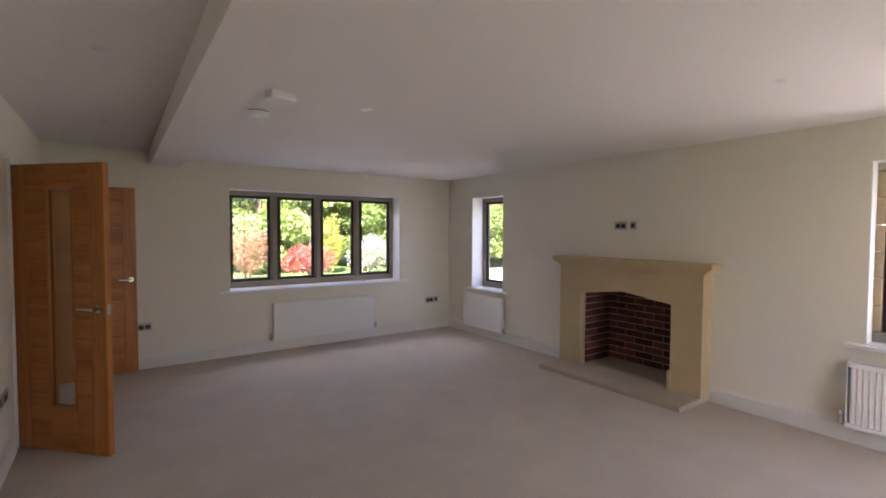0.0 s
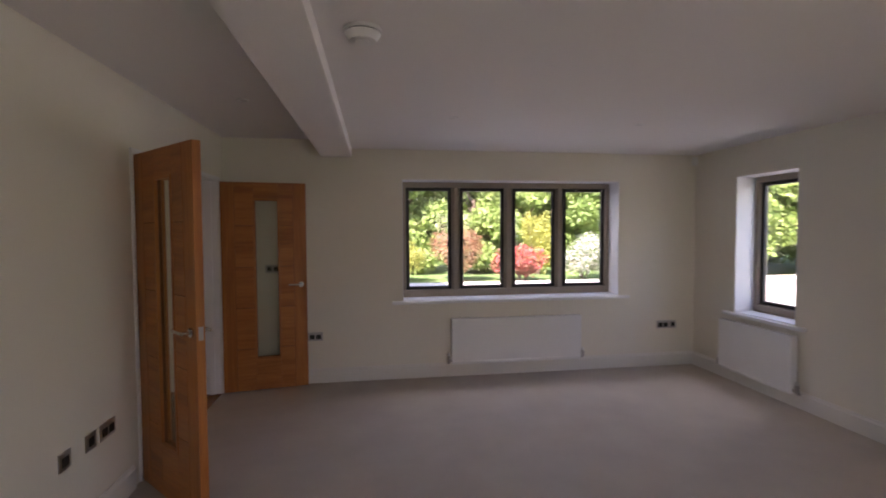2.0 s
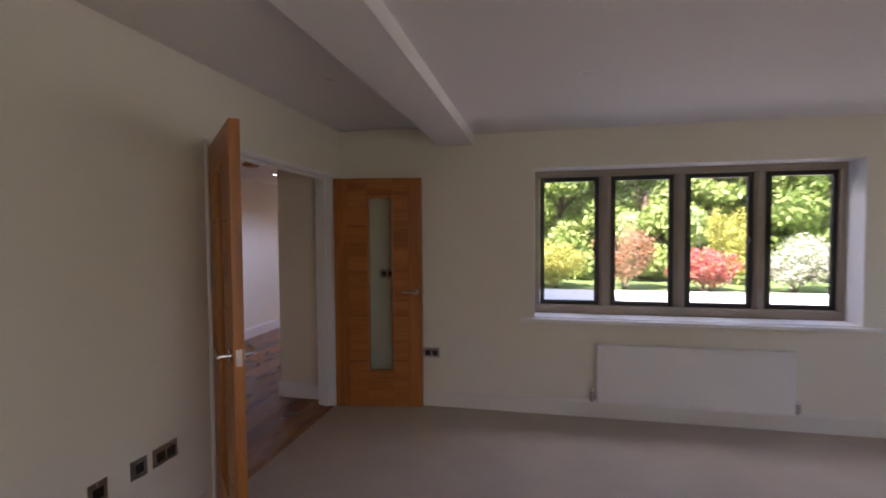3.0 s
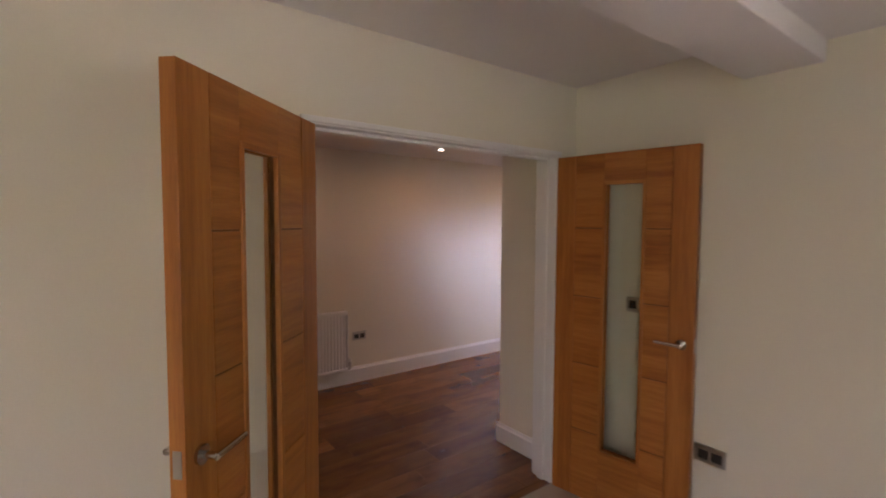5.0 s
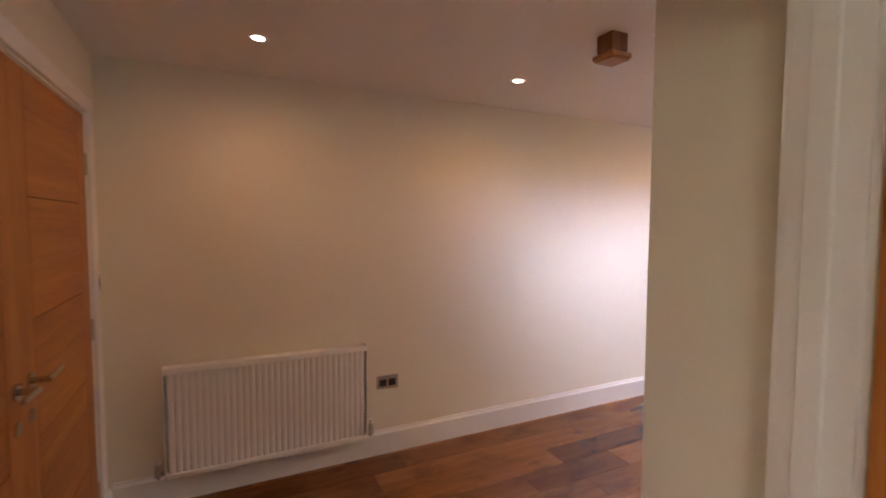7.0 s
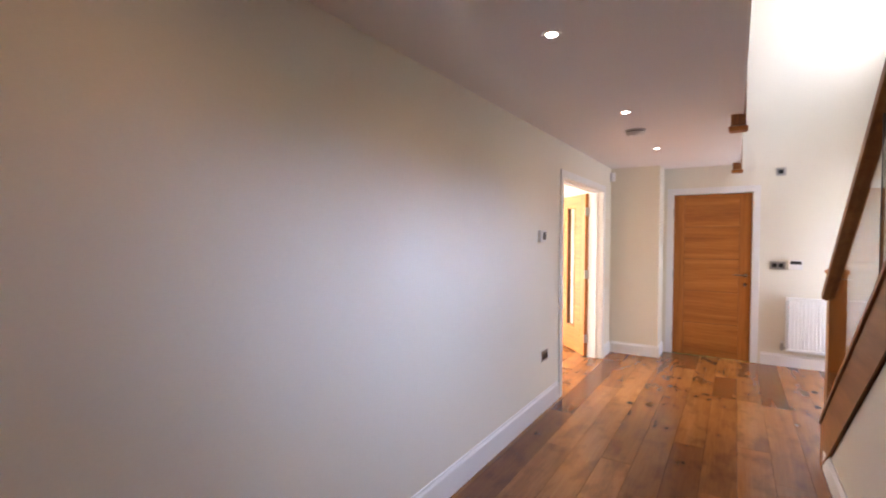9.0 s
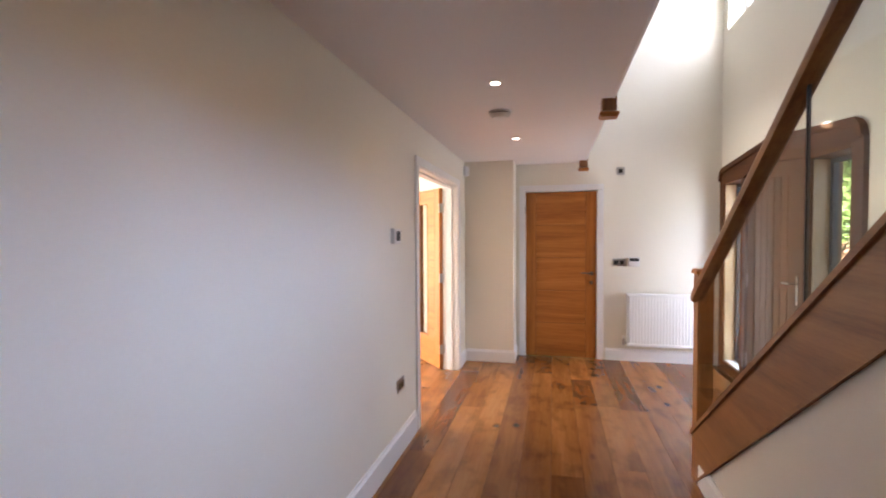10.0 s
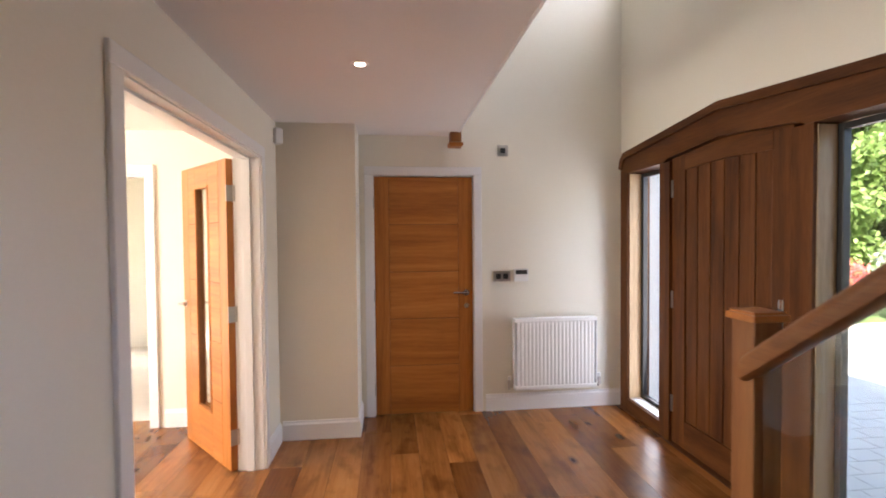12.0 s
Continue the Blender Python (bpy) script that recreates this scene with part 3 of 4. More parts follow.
# ---------------------------------------------------------------- windows
def stone_window(name, m, w, z0, z1, lights, deep, label, jointed=False):
    """Stone mullioned window; local x along the wall, y outwards, set in the wall's depth from y = 0 (room face)."""
    ob = empty(name, m, label, "window", kind="structure")
    f0, f1 = deep, 0.318
    jw, hd = 0.05, 0.06
    part("stone_head", B(0, w, f0, f1, z1 - hd, z1, bev=0.006), STONE, ob)
    part("stone_sill", B(0, w, f0, f1, z0, z0 + 0.085, bev=0.006), STONE, ob)
    if jointed:
        n = 6
        for x0 in (0, w - jw):
            for i in range(n):
                a = z0 + 0.088 + (z1 - z0 - hd - 0.09) * i / n
                b = z0 + 0.085 + (z1 - z0 - hd - 0.09) * (i + 1) / n
                part("stone_jamb", B(x0, x0 + jw, f0, f1, a + 0.003, b - 0.003, bev=0.004), OUTSTONE, ob)
    else:
        part("stone_jamb", B(0, jw, f0, f1, z0 + 0.085, z1 - hd, bev=0.006), STONE, ob)
        part("stone_jamb", B(w - jw, w, f0, f1, z0 + 0.085, z1 - hd, bev=0.006), STONE, ob)
    mull = 0.095
    lw = (w - 2 * jw - mull * (lights - 1)) / lights
    for i in range(lights):
        x0 = jw + i * (lw + mull)
        if i:
            bm = bmesh.new()
            prism(bm, [(x0 - mull, f0 + 0.045), (x0 - mull + 0.028, f0), (x0 - 0.028, f0), (x0, f0 + 0.045), (x0, f1), (x0 - mull, f1)], 2, z0 + 0.085, z1 - hd)
            part("stone_mullion", bm, STONE, ob)
        a, b, c, d = x0 + 0.002, x0 + lw - 0.002, z0 + 0.087, z1 - hd - 0.002
        fr = part("casement", B(a, a + 0.036, f0 + 0.03, f0 + 0.065, c, d, bev=0.004), BLACKM, ob, "black metal casement")
        part("casement_stile", B(b - 0.036, b, f0 + 0.03, f0 + 0.065, c, d, bev=0.004), BLACKM, fr)
        part("casement_rail", B(a + 0.036, b - 0.036, f0 + 0.03, f0 + 0.065, c, c + 0.036, bev=0.004), BLACKM, fr)
        part("casement_rail", B(a + 0.036, b - 0.036, f0 + 0.03, f0 + 0.065, d - 0.036, d, bev=0.004), BLACKM, fr)
        pane = part("pane", B(a + 0.03, b - 0.03, f0 + 0.045, f0 + 0.05, c + 0.03, d - 0.03), GLASS, ob)
        pane.visible_shadow = False
        hx = b - 0.018 if i % 2 == 0 else a + 0.018
        s = -1 if i % 2 == 0 else 1
        bm = bmesh.new()
        zc = (c + d) / 2
        box(bm, hx - 0.012, hx + 0.012, f0 + 0.012, f0 + 0.032, zc - 0.035, zc + 0.035, 0.003)
        cyl(bm, (hx, f0 + 0.012, zc + 0.01), (hx + s * 0.02, f0 - 0.008, zc - 0.02), 0.007, 0.006, 10)
        cyl(bm, (hx + s * 0.02, f0 - 0.008, zc - 0.02), (hx + s * 0.03, f0 - 0.008, zc - 0.085), 0.006, 0.008, 10)
        part("window_handle", bm, BLACKM, ob, "black casement handle")
    part("window_sill", B(-0.11, w + 0.11, -0.045, 0.0, z0 - 0.028, z0 - 0.002 + 0.006, bev=0.006), WHITE, ob, "white painted sill board")
    part("sill_board", B(0.002, w - 0.002, 0.0, f0 + 0.002, z0 + 0.0005, z0 + 0.012), WHITE, ob, "white painted sill board")
    part("reveal_lining", B(0.0005, 0.006, 0.001, f0, z0 + 0.012, z1 - 0.006), WHITE, ob)
    part("reveal_lining", B(w - 0.006, w - 0.0005, 0.001, f0, z0 + 0.012, z1 - 0.006), WHITE, ob)
    part("reveal_lining", B(0.006, w - 0.006, 0.001, f0, z1 - 0.006, z1 - 0.0005), WHITE, ob)
    return ob


stone_window("window_1", pose(1.72, 0, 0), 2.37, 0.80, 2.05, 4, 0.21, "four-light stone mullioned window with black casements")
stone_window("window_2", pose(5.0, -0.60, 0, 0, 0, -90), 0.685, 0.69, 2.045, 1, 0.21, "single-light stone window with black casement")
stone_window("window_3", pose(5.0, -5.12, 0, 0, 0, -90), 1.88, 0.73, 2.052, 3, 0.13, "stone mullioned window with jointed stone jambs", True)

win = empty("window_4", Matrix(), "white framed window high above the entrance", "window", kind="structure")
for a in ((4.85, 4.91), (5.45, 5.51), (6.04, 6.10)):
    part("window_frame", B(XE + 0.16, XE + 0.23, *a, 3.68, 4.69, bev=0.004), WHITE, win)
for a in ((3.62, 3.68), (4.69, 4.75)):
    part("window_frame", B(XE + 0.16, XE + 0.23, 4.85, 6.10, *a, bev=0.004), WHITE, win)
for a in ((4.91, 5.45), (5.51, 6.04)):
    part("pane", B(XE + 0.19, XE + 0.196, *a, 3.68, 4.69), GLASS, win).visible_shadow = False


for label, x, y0, y1, z0, z1, nm in (("white framed window over the stairs", XE + 0.22, 0.9, 2.1, 2.72, 3.6, "window_5"),
                                     ("white framed side room window", -6.06, 3.6, 5.6, 0.7, 2.2, "window_6")):
    win = empty(nm, Matrix(), label, "window", kind="structure")
    mid = (y0 + y1) / 2
    for a in ((y0, y0 + 0.06), (mid - 0.03, mid + 0.03), (y1 - 0.06, y1)):
        part("window_frame", B(x, x + 0.07, *a, z0 + 0.06, z1 - 0.06, bev=0.004), WHITE, win)
    for a in ((z0, z0 + 0.06), (z1 - 0.06, z1)):
        part("window_frame", B(x, x + 0.07, y0, y1, *a, bev=0.004), WHITE, win)
    for a in ((y0 + 0.06, mid - 0.03), (mid + 0.03, y1 - 0.06)):
        part("pane", B(x + 0.03, x + 0.036, *a, z0 + 0.06, z1 - 0.06), GLASS, win).visible_shadow = False


for label, y, x0, x1, z0, z1, nm in (("white framed far room window facing the garden", 9.24, -7.95, -5.65, 1.05, 2.15, "window_7"),
                                     ("white framed sunny far room window", YN + 0.05, -8.1, -6.5, 0.7, 2.15, "window_8"),
                                     ("white framed glazed opening onto the sunny side", -7.9, 3.1, 4.2, 0.1, 2.05, "window_9")):
    win = empty(nm, Matrix(), label, "window", kind="structure")
    mid = (x0 + x1) / 2
    for a in ((x0, x0 + 0.06), (mid - 0.04, mid + 0.04), (x1 - 0.06, x1)):
        part("window_frame", B(*a, y, y + 0.07, z0 + 0.06, z1 - 0.06, bev=0.004), WHITE, win)
    for a in ((z0, z0 + 0.06), (z1 - 0.06, z1)):
        part("window_frame", B(x0, x1, y, y + 0.07, *a, bev=0.004), WHITE, win)
    for a in ((x0 + 0.06, mid - 0.04), (mid + 0.04, x1 - 0.06)):
        part("pane", B(*a, y + 0.03, y + 0.036, z0 + 0.06, z1 - 0.06), GLASS, win).visible_shadow = False


# ---------------------------------------------------------------- radiators and fittings
def radiator(name, m, w, h, label, valves=(1, 1), ribs=True):
    """Panel radiator; local x along the wall, y into the room, z from its foot."""
    ob = empty(name, m, label, "radiator")
    bm = bmesh.new()
    n = max(4, round(w / 0.034))
    pts = [(0.0, 0.03)]
    if ribs:
        step = (w - 0.03) / n
        for i in range(n):
            x = 0.015 + i * step
            pts += [(x + step * 0.12, 0.077), (x + step * 0.28, 0.082), (x + step * 0.72, 0.082), (x + step * 0.88, 0.077)]
    else:
        pts += [(0.004, 0.082), (w - 0.004, 0.082)]
    pts += [(w, 0.03)]
    prism(bm, pts, 2, 0.035, h - 0.035)
    part("front_panel", bm, RADI, ob, "white ribbed steel panel" if ribs else "white flat steel panel")
    part("top_grille", B(-0.003, w + 0.003, 0.022, 0.086, h - 0.036, h, bev=0.006), RADI, ob)
    part("bottom_rail", B(0, w, 0.03, 0.084, 0, 0.036, bev=0.008), RADI, ob)
    part("side_cover", B(-0.004, 0.003, 0.018, 0.083, 0.03, h - 0.02, bev=0.002), RADI, ob)
    part("side_cover", B(w - 0.003, w + 0.004, 0.018, 0.083, 0.03, h - 0.02, bev=0.002), RADI, ob)
    for x in (0.12, w - 0.12):
        part("bracket", B(x - 0.02, x + 0.02, 0.0, 0.032, 0.08, h - 0.1), STEEL, ob)
    for x, s, on in ((0, -1, valves[0]), (w, 1, valves[1])):
        if not on:
            continue
        bm = bmesh.new()
        cyl(bm, (x, 0.05, 0.035), (x + s * 0.035, 0.05, 0.035), 0.013)
        cyl(bm, (x + s * 0.035, 0.05, 0.02), (x + s * 0.035, 0.05, 0.085), 0.018, 0.016)
        cyl(bm, (x + s * 0.035, 0.05, 0.02), (x + s * 0.035, 0.035, 0.005), 0.010)
        cyl(bm, (x + s * 0.035, 0.035, 0.006), (x + s * 0.035, 0.002, 0.006), 0.010)
        v = smooth(part("valve", bm, STEEL, ob, "dull steel radiator valve"))
        bm = bmesh.new()
        cyl(bm, (x + s * 0.035, 0.05, 0.085), (x + s * 0.035, 0.05, 0.115), 0.015, 0.013)
        part("valve_cap", bm, WHITEP, v)
    return ob


radiator("radiator", pose(3.62, 0, 0.14, 0, 0, 180), 1.40, 0.475, "long white panel radiator under the mullioned window", ribs=False)
radiator("radiator", pose(5.0, -0.50, 0.118, 0, 0, 90) @ pose(-0.83, 0, 0), 0.83, 0.497, "white panel radiator below the small window", ribs=False)
radiator("radiator", pose(5.0, -6.65, 0.125, 0, 0, 90), 1.605, 0.48, "white ribbed radiator under the side window")
radiator("radiator", pose(XW, -0.46, 0.15, 0, 0, -90), 1.08, 0.595, "white ribbed radiator on the hall wall")
radiator("radiator", pose(0.17, YN, 0.185, 0, 0, 180), 0.715, 0.605, "white ribbed radiator beside the front door")


def plate(name, m, w, h, label, category, kind="socket"):
    """Flat steel wall plate; local x along the wall, y out of it, z up from its centre."""
    ob = empty(name, m, label, category)
    part("faceplate", B(-w / 2, w / 2, 0, 0.006, -h / 2, h / 2, bev=0.002), STEEL, ob, "brushed steel faceplate")
    n = max(1, round(w / 0.075))
    for i in range(n):
        c = (i - (n - 1) / 2) * 0.062
        if kind == "socket":
            part("socket_insert", B(c - 0.024, c + 0.024, 0.006, 0.009, -0.026, 0.018, bev=0.001), BLACKP, ob, "black socket insert")
            part("switch", B(c - 0.006, c + 0.006, 0.006, 0.011, 0.022, 0.036, bev=0.001), STEEL, ob)
        else:
            part("insert", B(c - 0.021, c + 0.021, 0.006, 0.009, -0.022, 0.022, bev=0.001), BLACKP, ob, "black module insert")
    return ob


def on_wall(x, y, z, way):
    """Pose of a plate whose face looks along way: 'n', 's', 'e' or 'w'."""
    return pose(x, y, z, 0, 0, {"n": 0, "s": 180, "e": -90, "w": 90}[way])


plate("wall_socket", on_wall(4.625, 0, 0.462, "s"), 0.146, 0.086, "double brushed steel socket with black inserts", "socket", )
plate("aerial_socket", on_wall(4.745, 0, 0.462, "s"), 0.075, 0.086, "single brushed steel aerial outlet", "socket", "data")
plate("wall_socket", on_wall(0.84, 0, 0.47, "s"), 0.146, 0.086, "double brushed steel socket beside the folded door", "socket")
plate("wall_socket", on_wall(0, -2.40, 0.468, "e"), 0.086, 0.086, "single brushed steel socket on the cream wall", "socket")
plate("aerial_socket", on_wall(0, -2.20, 0.468, "e"), 0.086, 0.086, "single brushed steel aerial outlet", "socket", "data")
plate("wall_socket", on_wall(0, -2.05, 0.468, "e"), 0.146, 0.086, "double brushed steel socket on the cream wall", "socket")
plate("wall_socket", on_wall(5.0, -3.125, 1.607, "w"), 0.146, 0.086, "double brushed steel socket above the mantel", "socket")
plate("aerial_socket", on_wall(5.0, -3.27, 1.607, "w"), 0.075, 0.086, "single brushed steel aerial outlet above the mantel", "socket", "data")
plate("wall_socket", on_wall(XW, -0.30, 0.47, "e"), 0.146, 0.086, "double brushed steel socket beside the hall radiator", "socket")
plate("wall_socket", on_wall(XW, 3.51, 0.462, "e"), 0.146, 0.086, "double brushed steel socket near the side door", "socket")
plate("light_switch", on_wall(-0.63, YN, 1.14, "s"), 0.146, 0.086, "brushed steel switch plate by the alarm panel", "switch", "data")
plate("alarm_sounder_plate", on_wall(-0.618, YN, 2.195, "s"), 0.09, 0.09, "small square steel plate with dark centre", "wall plate", "data")
plate("light_switch", on_wall(-2.318, -1.8, 1.20, "n"), 0.086, 0.086, "brushed steel light switch in the hall corner", "switch", "data")
plate("light_switch", on_wall(0.442, 0, 1.157, "s"), 0.146, 0.086, "double brushed steel light switch behind the folded door", "switch", "data")

ob = empty("thermostat", on_wall(XW, 3.40, 1.46, "e"), "white wall thermostat with a dark grey screen", "thermostat")
part("case", B(-0.062, 0.062, 0, 0.027, -0.048, 0.048, bev=0.005), WHITEP, ob)
part("screen", B(-0.048, 0.022, 0.027, 0.0285, -0.03, 0.032), GREYP, ob, "dark grey display")
ob = empty("alarm_keypad", on_wall(-0.468, YN, 1.148, "s"), "white alarm keypad with black flap", "keypad")
part("case", B(-0.062, 0.062, 0, 0.028, -0.052, 0.052, bev=0.006), WHITEP, ob)
part("flap", B(-0.05, 0.05, 0.028, 0.031, 0.008, 0.044, bev=0.001), BLACKP, ob, "black display flap")
ob = empty("motion_sensor", pose(XW + 0.02, 5.835, 2.20, 0, 0, 45), "white plastic motion sensor in the corner", "sensor")
part("case", B(-0.028, 0.028, -0.035, 0.02, -0.055, 0.055, bev=0.008), WHITEP, ob)
ob = empty("motion_sensor", pose(4.965, -0.035, 2.28, 0, 0, -45), "white motion sensor in the lounge corner", "sensor")
part("case", B(-0.028, 0.028, -0.02, 0.028, -0.045, 0.045, bev=0.008), WHITEP, ob)


def downlight(x, y, z, lit):
    ob = empty("downlight", pose(x, y, z), "lit recessed ceiling downlight" if lit else "unlit recessed white ceiling downlight", "downlight", "hall downlights" if lit else "lounge downlights")
    bm = bmesh.new()
    ring = [(0.024, -0.001), (0.027, -0.005), (0.040, -0.004), (0.0425, 0.0)]
    seg = 28
    loops = [[bm.verts.new((r * math.cos(6.28319 * k / seg), r * math.sin(6.28319 * k / seg), h)) for k in range(seg)] for r, h in ring]
    for a, b in zip(loops, loops[1:]):
        for k in range(seg):
            bm.faces.new((a[k], a[(k + 1) % seg], b[(k + 1) % seg], b[k]))
    smooth(part("bezel", bm, WHITEP, ob, "white bezel ring"))
    bm = bmesh.new()
    cyl(bm, (0, 0, -0.0005), (0, 0, -0.003), 0.0245, seg=24)
    part("lens", bm, LAMP_ON if lit else LAMP_OFF, ob)
    if lit:
        lp = new("downlight_beam", bpy.data.lights.new("downlight_beam", "SPOT"))
        lp.data.energy, lp.data.color = SPOT_W, (1.0, 0.56, 0.27)
        lp.data.spot_size, lp.data.spot_blend, lp.data.shadow_soft_size = radians(170), 1.0, 0.03
        lp.matrix_world = look((x, y, z - 0.02), (x, y + 0.001, 0))


for p in ((1.99, -3.225), (3.51, -5.06), (3.485, -3.2), (3.51, -1.33), (2.01, -1.37), (1.99, -5.06)):
    downlight(*p, LH, False)
for p in ((0.55, -1.35), (0.55, -3.2)):
    downlight(*p, LHW, False)
for p in ((-1.80, -1.09), (-1.80, 0.29), (-1.71, 1.716), (-1.69, 3.165), (-1.695, 4.695)):
    downlight(*p, HH, True)


def alarm(name, x, y, z, r, label):
    ob = empty(name, pose(x, y, z), label, "smoke alarm")
    bm = bmesh.new()
    cyl(bm, (0, 0, -0.012), (0, 0, 0), r * 1.05, r * 1.05, 36)
    smooth(part("base", bm, WHITEP, ob))
    bm = bmesh.new()
    cyl(bm, (0, 0, -0.046), (0, 0, -0.019), r * 0.72, r, 36)
    cyl(bm, (0, 0, -0.05), (0, 0, -0.046), r * 0.3, r * 0.35, 24)
    smooth(part("cover", bm, WHITEP, ob))
    bm = bmesh.new()
    cyl(bm, (0, 0, -0.019), (0, 0, -0.012), r * 0.9, r * 0.9, 36)
    part("vent_slot", bm, GREYP, ob, "dark vent slot")


alarm("smoke_alarm", 1.40, -2.79, LH, 0.075, "round white smoke alarm on the lounge ceiling")
alarm("smoke_alarm", -1.73, 3.775, HH, 0.075, "round white smoke alarm on the hall ceiling")
ob = empty("carbon_monoxide_alarm", pose(1.41, -3.27, LH, 0, 0, 12), "boxy white gas alarm on the lounge ceiling", "gas alarm")
part("case", B(-0.075, 0.075, -0.05, 0.05, -0.045, 0, bev=0.008), WHITEP, ob)
for i in range(6):
    part("vent_slit", B(-0.055 + i * 0.02, -0.047 + i * 0.02, -0.051, -0.049, -0.036, -0.014), WHITEP, ob)

# ---------------------------------------------------------------- fireplace
FY0, FY1, FX = -4.065, -2.455, 4.835
fp = empty("fireplace", pose(0, 0, 0), "honey sandstone fireplace surround with a brick hearth recess", "fireplace")
part("hearth_slab", B(4.49, 5.0, -4.06, -2.47, 0.001, 0.05, bev=0.008), HEARTH, fp, "pale sandstone hearth slab")
part("hearth_back", B(5.001, 5.46, -3.858, -2.662, -0.2, 0.048), HEARTH, fp)
for a, b in ((FY0, -3.775), (-2.745, FY1)):
    c, d = (a, a + 0.20) if a == FY0 else (b - 0.20, b)
    part("jamb", box(B(FX, 4.895, a, b, 0.052, 0.86, bev=0.006), 4.895, 4.999, c, d, 0.052, 0.86), SAND, fp)
part("plinth_block", B(FX - 0.012, 4.893, -3.79, -3.75, 0.052, 0.24, bev=0.012), SAND, fp)
part("plinth_block", B(FX - 0.012, 4.893, -2.77, -2.73, 0.052, 0.24, bev=0.012), SAND, fp)
bm = bmesh.new()
prism(bm, [(FY0, 0.862), (-3.772, 0.862), (-3.26, 0.93), (-2.748, 0.862), (FY1, 0.862), (FY1, 1.15), (FY0, 1.15)], 0, FX, 4.999)
part("lintel", bm, SAND, fp, "sandstone lintel with a flat pointed arch")
bm = bmesh.new()
for k, (o, a, b) in enumerate(((0.006, 1.15, 1.165), (0.016, 1.165, 1.18), (0.03, 1.18, 1.198), (0.046, 1.198, 1.212), (0.06, 1.212, 1.26))):
    box(bm, FX - o * 0.75, 4.998 - 0.0005 * k, FY0 - o * 1.45, FY1 + o * 1.45, a, b, 0.005 if k == 4 else 0.003)
part("mantel_shelf", bm, SAND, fp, "moulded sandstone mantel shelf")
# recess and its bricks
rec = part("recess", box(box(box(box(bmesh.new(), 5.40, 5.46, -3.855, -2.665, 0, 1.05), 4.90, 5.40, -3.855, -3.795, 0.01, 1.05), 4.90, 5.40, -2.725, -2.665, 0.01, 1.05),
                          5.002, 5.46, -3.855, -2.665, 1.05, 1.095), MORTAR, fp, "mortared brick fire recess")
brick_me = mesh_of("brick", B(-0.1055, 0.1055, -0.006, 0.01, -0.030, 0.031, bev=0.005), BRICK)
half_me = mesh_of("half_brick", B(-0.049, 0.049, -0.006, 0.01, -0.030, 0.031, bev=0.005), BRICK)
for row in range(13):
    z = 0.048 + 0.0375 + row * 0.075
    x, k = -2.725, 0
    odd = row % 2
    while x > -3.79:
        half = (odd and k == 0) or x - 0.225 < -3.80
        wd = 0.112 if half else 0.225
        if x - wd < -3.81:
            break
        piece("brick", half_me if half else brick_me, rec, pose(5.395, x - wd / 2, z, 0, 0, 90))
        x -= wd
        k += 1
    for yy, turn in ((-3.795, 180), (-2.725, 0)):
        x, k = 5.392, 0
        while x > 4.92:
            half = (odd and k == 0) or x - 0.225 < 4.9
            wd = 0.112 if half else 0.225
            if x - wd < 4.895:
                break
            piece("brick", half_me if half else brick_me, rec, pose(x - wd / 2, yy + (-0.005 if turn == 0 else 0.005), z, 0, 0, turn))
            x -= wd
            k += 1

# ---------------------------------------------------------------- staircase
SX0, SX1 = -0.548, -0.493
RISE, GO, Y0 = 0.19, 0.2533, 3.60
st = empty("staircase", pose(0, 0, 0), "oak staircase with glass balustrade and cream risers", "staircase", kind="")
for i in range(13):
    y = Y0 - i * GO
    part("riser", B(-0.49, XE - 0.002, y - 0.018, y, i * RISE + 0.001, (i + 1) * RISE - 0.022), WHITE, st)
    part("tread", B(-0.49, XE - 0.002, y - GO - 0.016, y + 0.018, (i + 1) * RISE - 0.022, (i + 1) * RISE, bev=0.004), OAK_X, st)
SL = 0.75
def along(y, z):
    return z + SL * (3.62 - y)
bm = bmesh.new()
prism(bm, [(3.63, 0.0), (3.63, 0.255), (0.45, along(0.45, 0.247)), (0.45, along(0.45, -0.055)), (3.55, 0.0)], 0, SX0, SX1)
part("stringer", bm, OAK_Y, st, "wide oak string board")
bm = bmesh.new()
prism(bm, [(3.63, 0.242), (3.63, 0.272), (0.45, along(0.45, 0.272)), (0.45, along(0.45, 0.242))], 0, SX0 - 0.012, SX1 + 0.012)
part("base_rail", bm, OAK_Y, st, "oak base rail holding the glass")
bm = bmesh.new()
prism(bm, [(3.56, along(3.56, -0.075)), (3.54, along(3.54, -0.056)), (0.45, along(0.45, -0.056)), (0.45, along(0.45, -0.08))], 0, SX0 - 0.008, SX0)
part("string_bead", bm, OAK_Y, st)
# handrail: rounded profile swept along the slope
prof = [(-0.030, 0.0), (-0.034, 0.018), (-0.032, 0.036), (-0.022, 0.052), (-0.008, 0.058), (0.008, 0.058), (0.022, 0.052), (0.032, 0.036), (0.034, 0.018), (0.030, 0.0), (0.014, -0.006), (-0.014, -0.006)]
bm = bmesh.new()
ends = [[bm.verts.new((-0.522 + a, y, along(y, 1.080 + b))) for a, b in [(1.1 * p, 1.28 * q) for p, q in prof]] for y in (3.655, 0.45)]
n = len(prof)
for i in range(n):
    bm.faces.new((ends[0][i], ends[0][(i + 1) % n], ends[1][(i + 1) % n], ends[1][i]))
bm.faces.new(list(reversed(ends[0]))), bm.faces.new(ends[1])
bmesh.ops.recalc_face_normals(bm, faces=bm.faces[:])
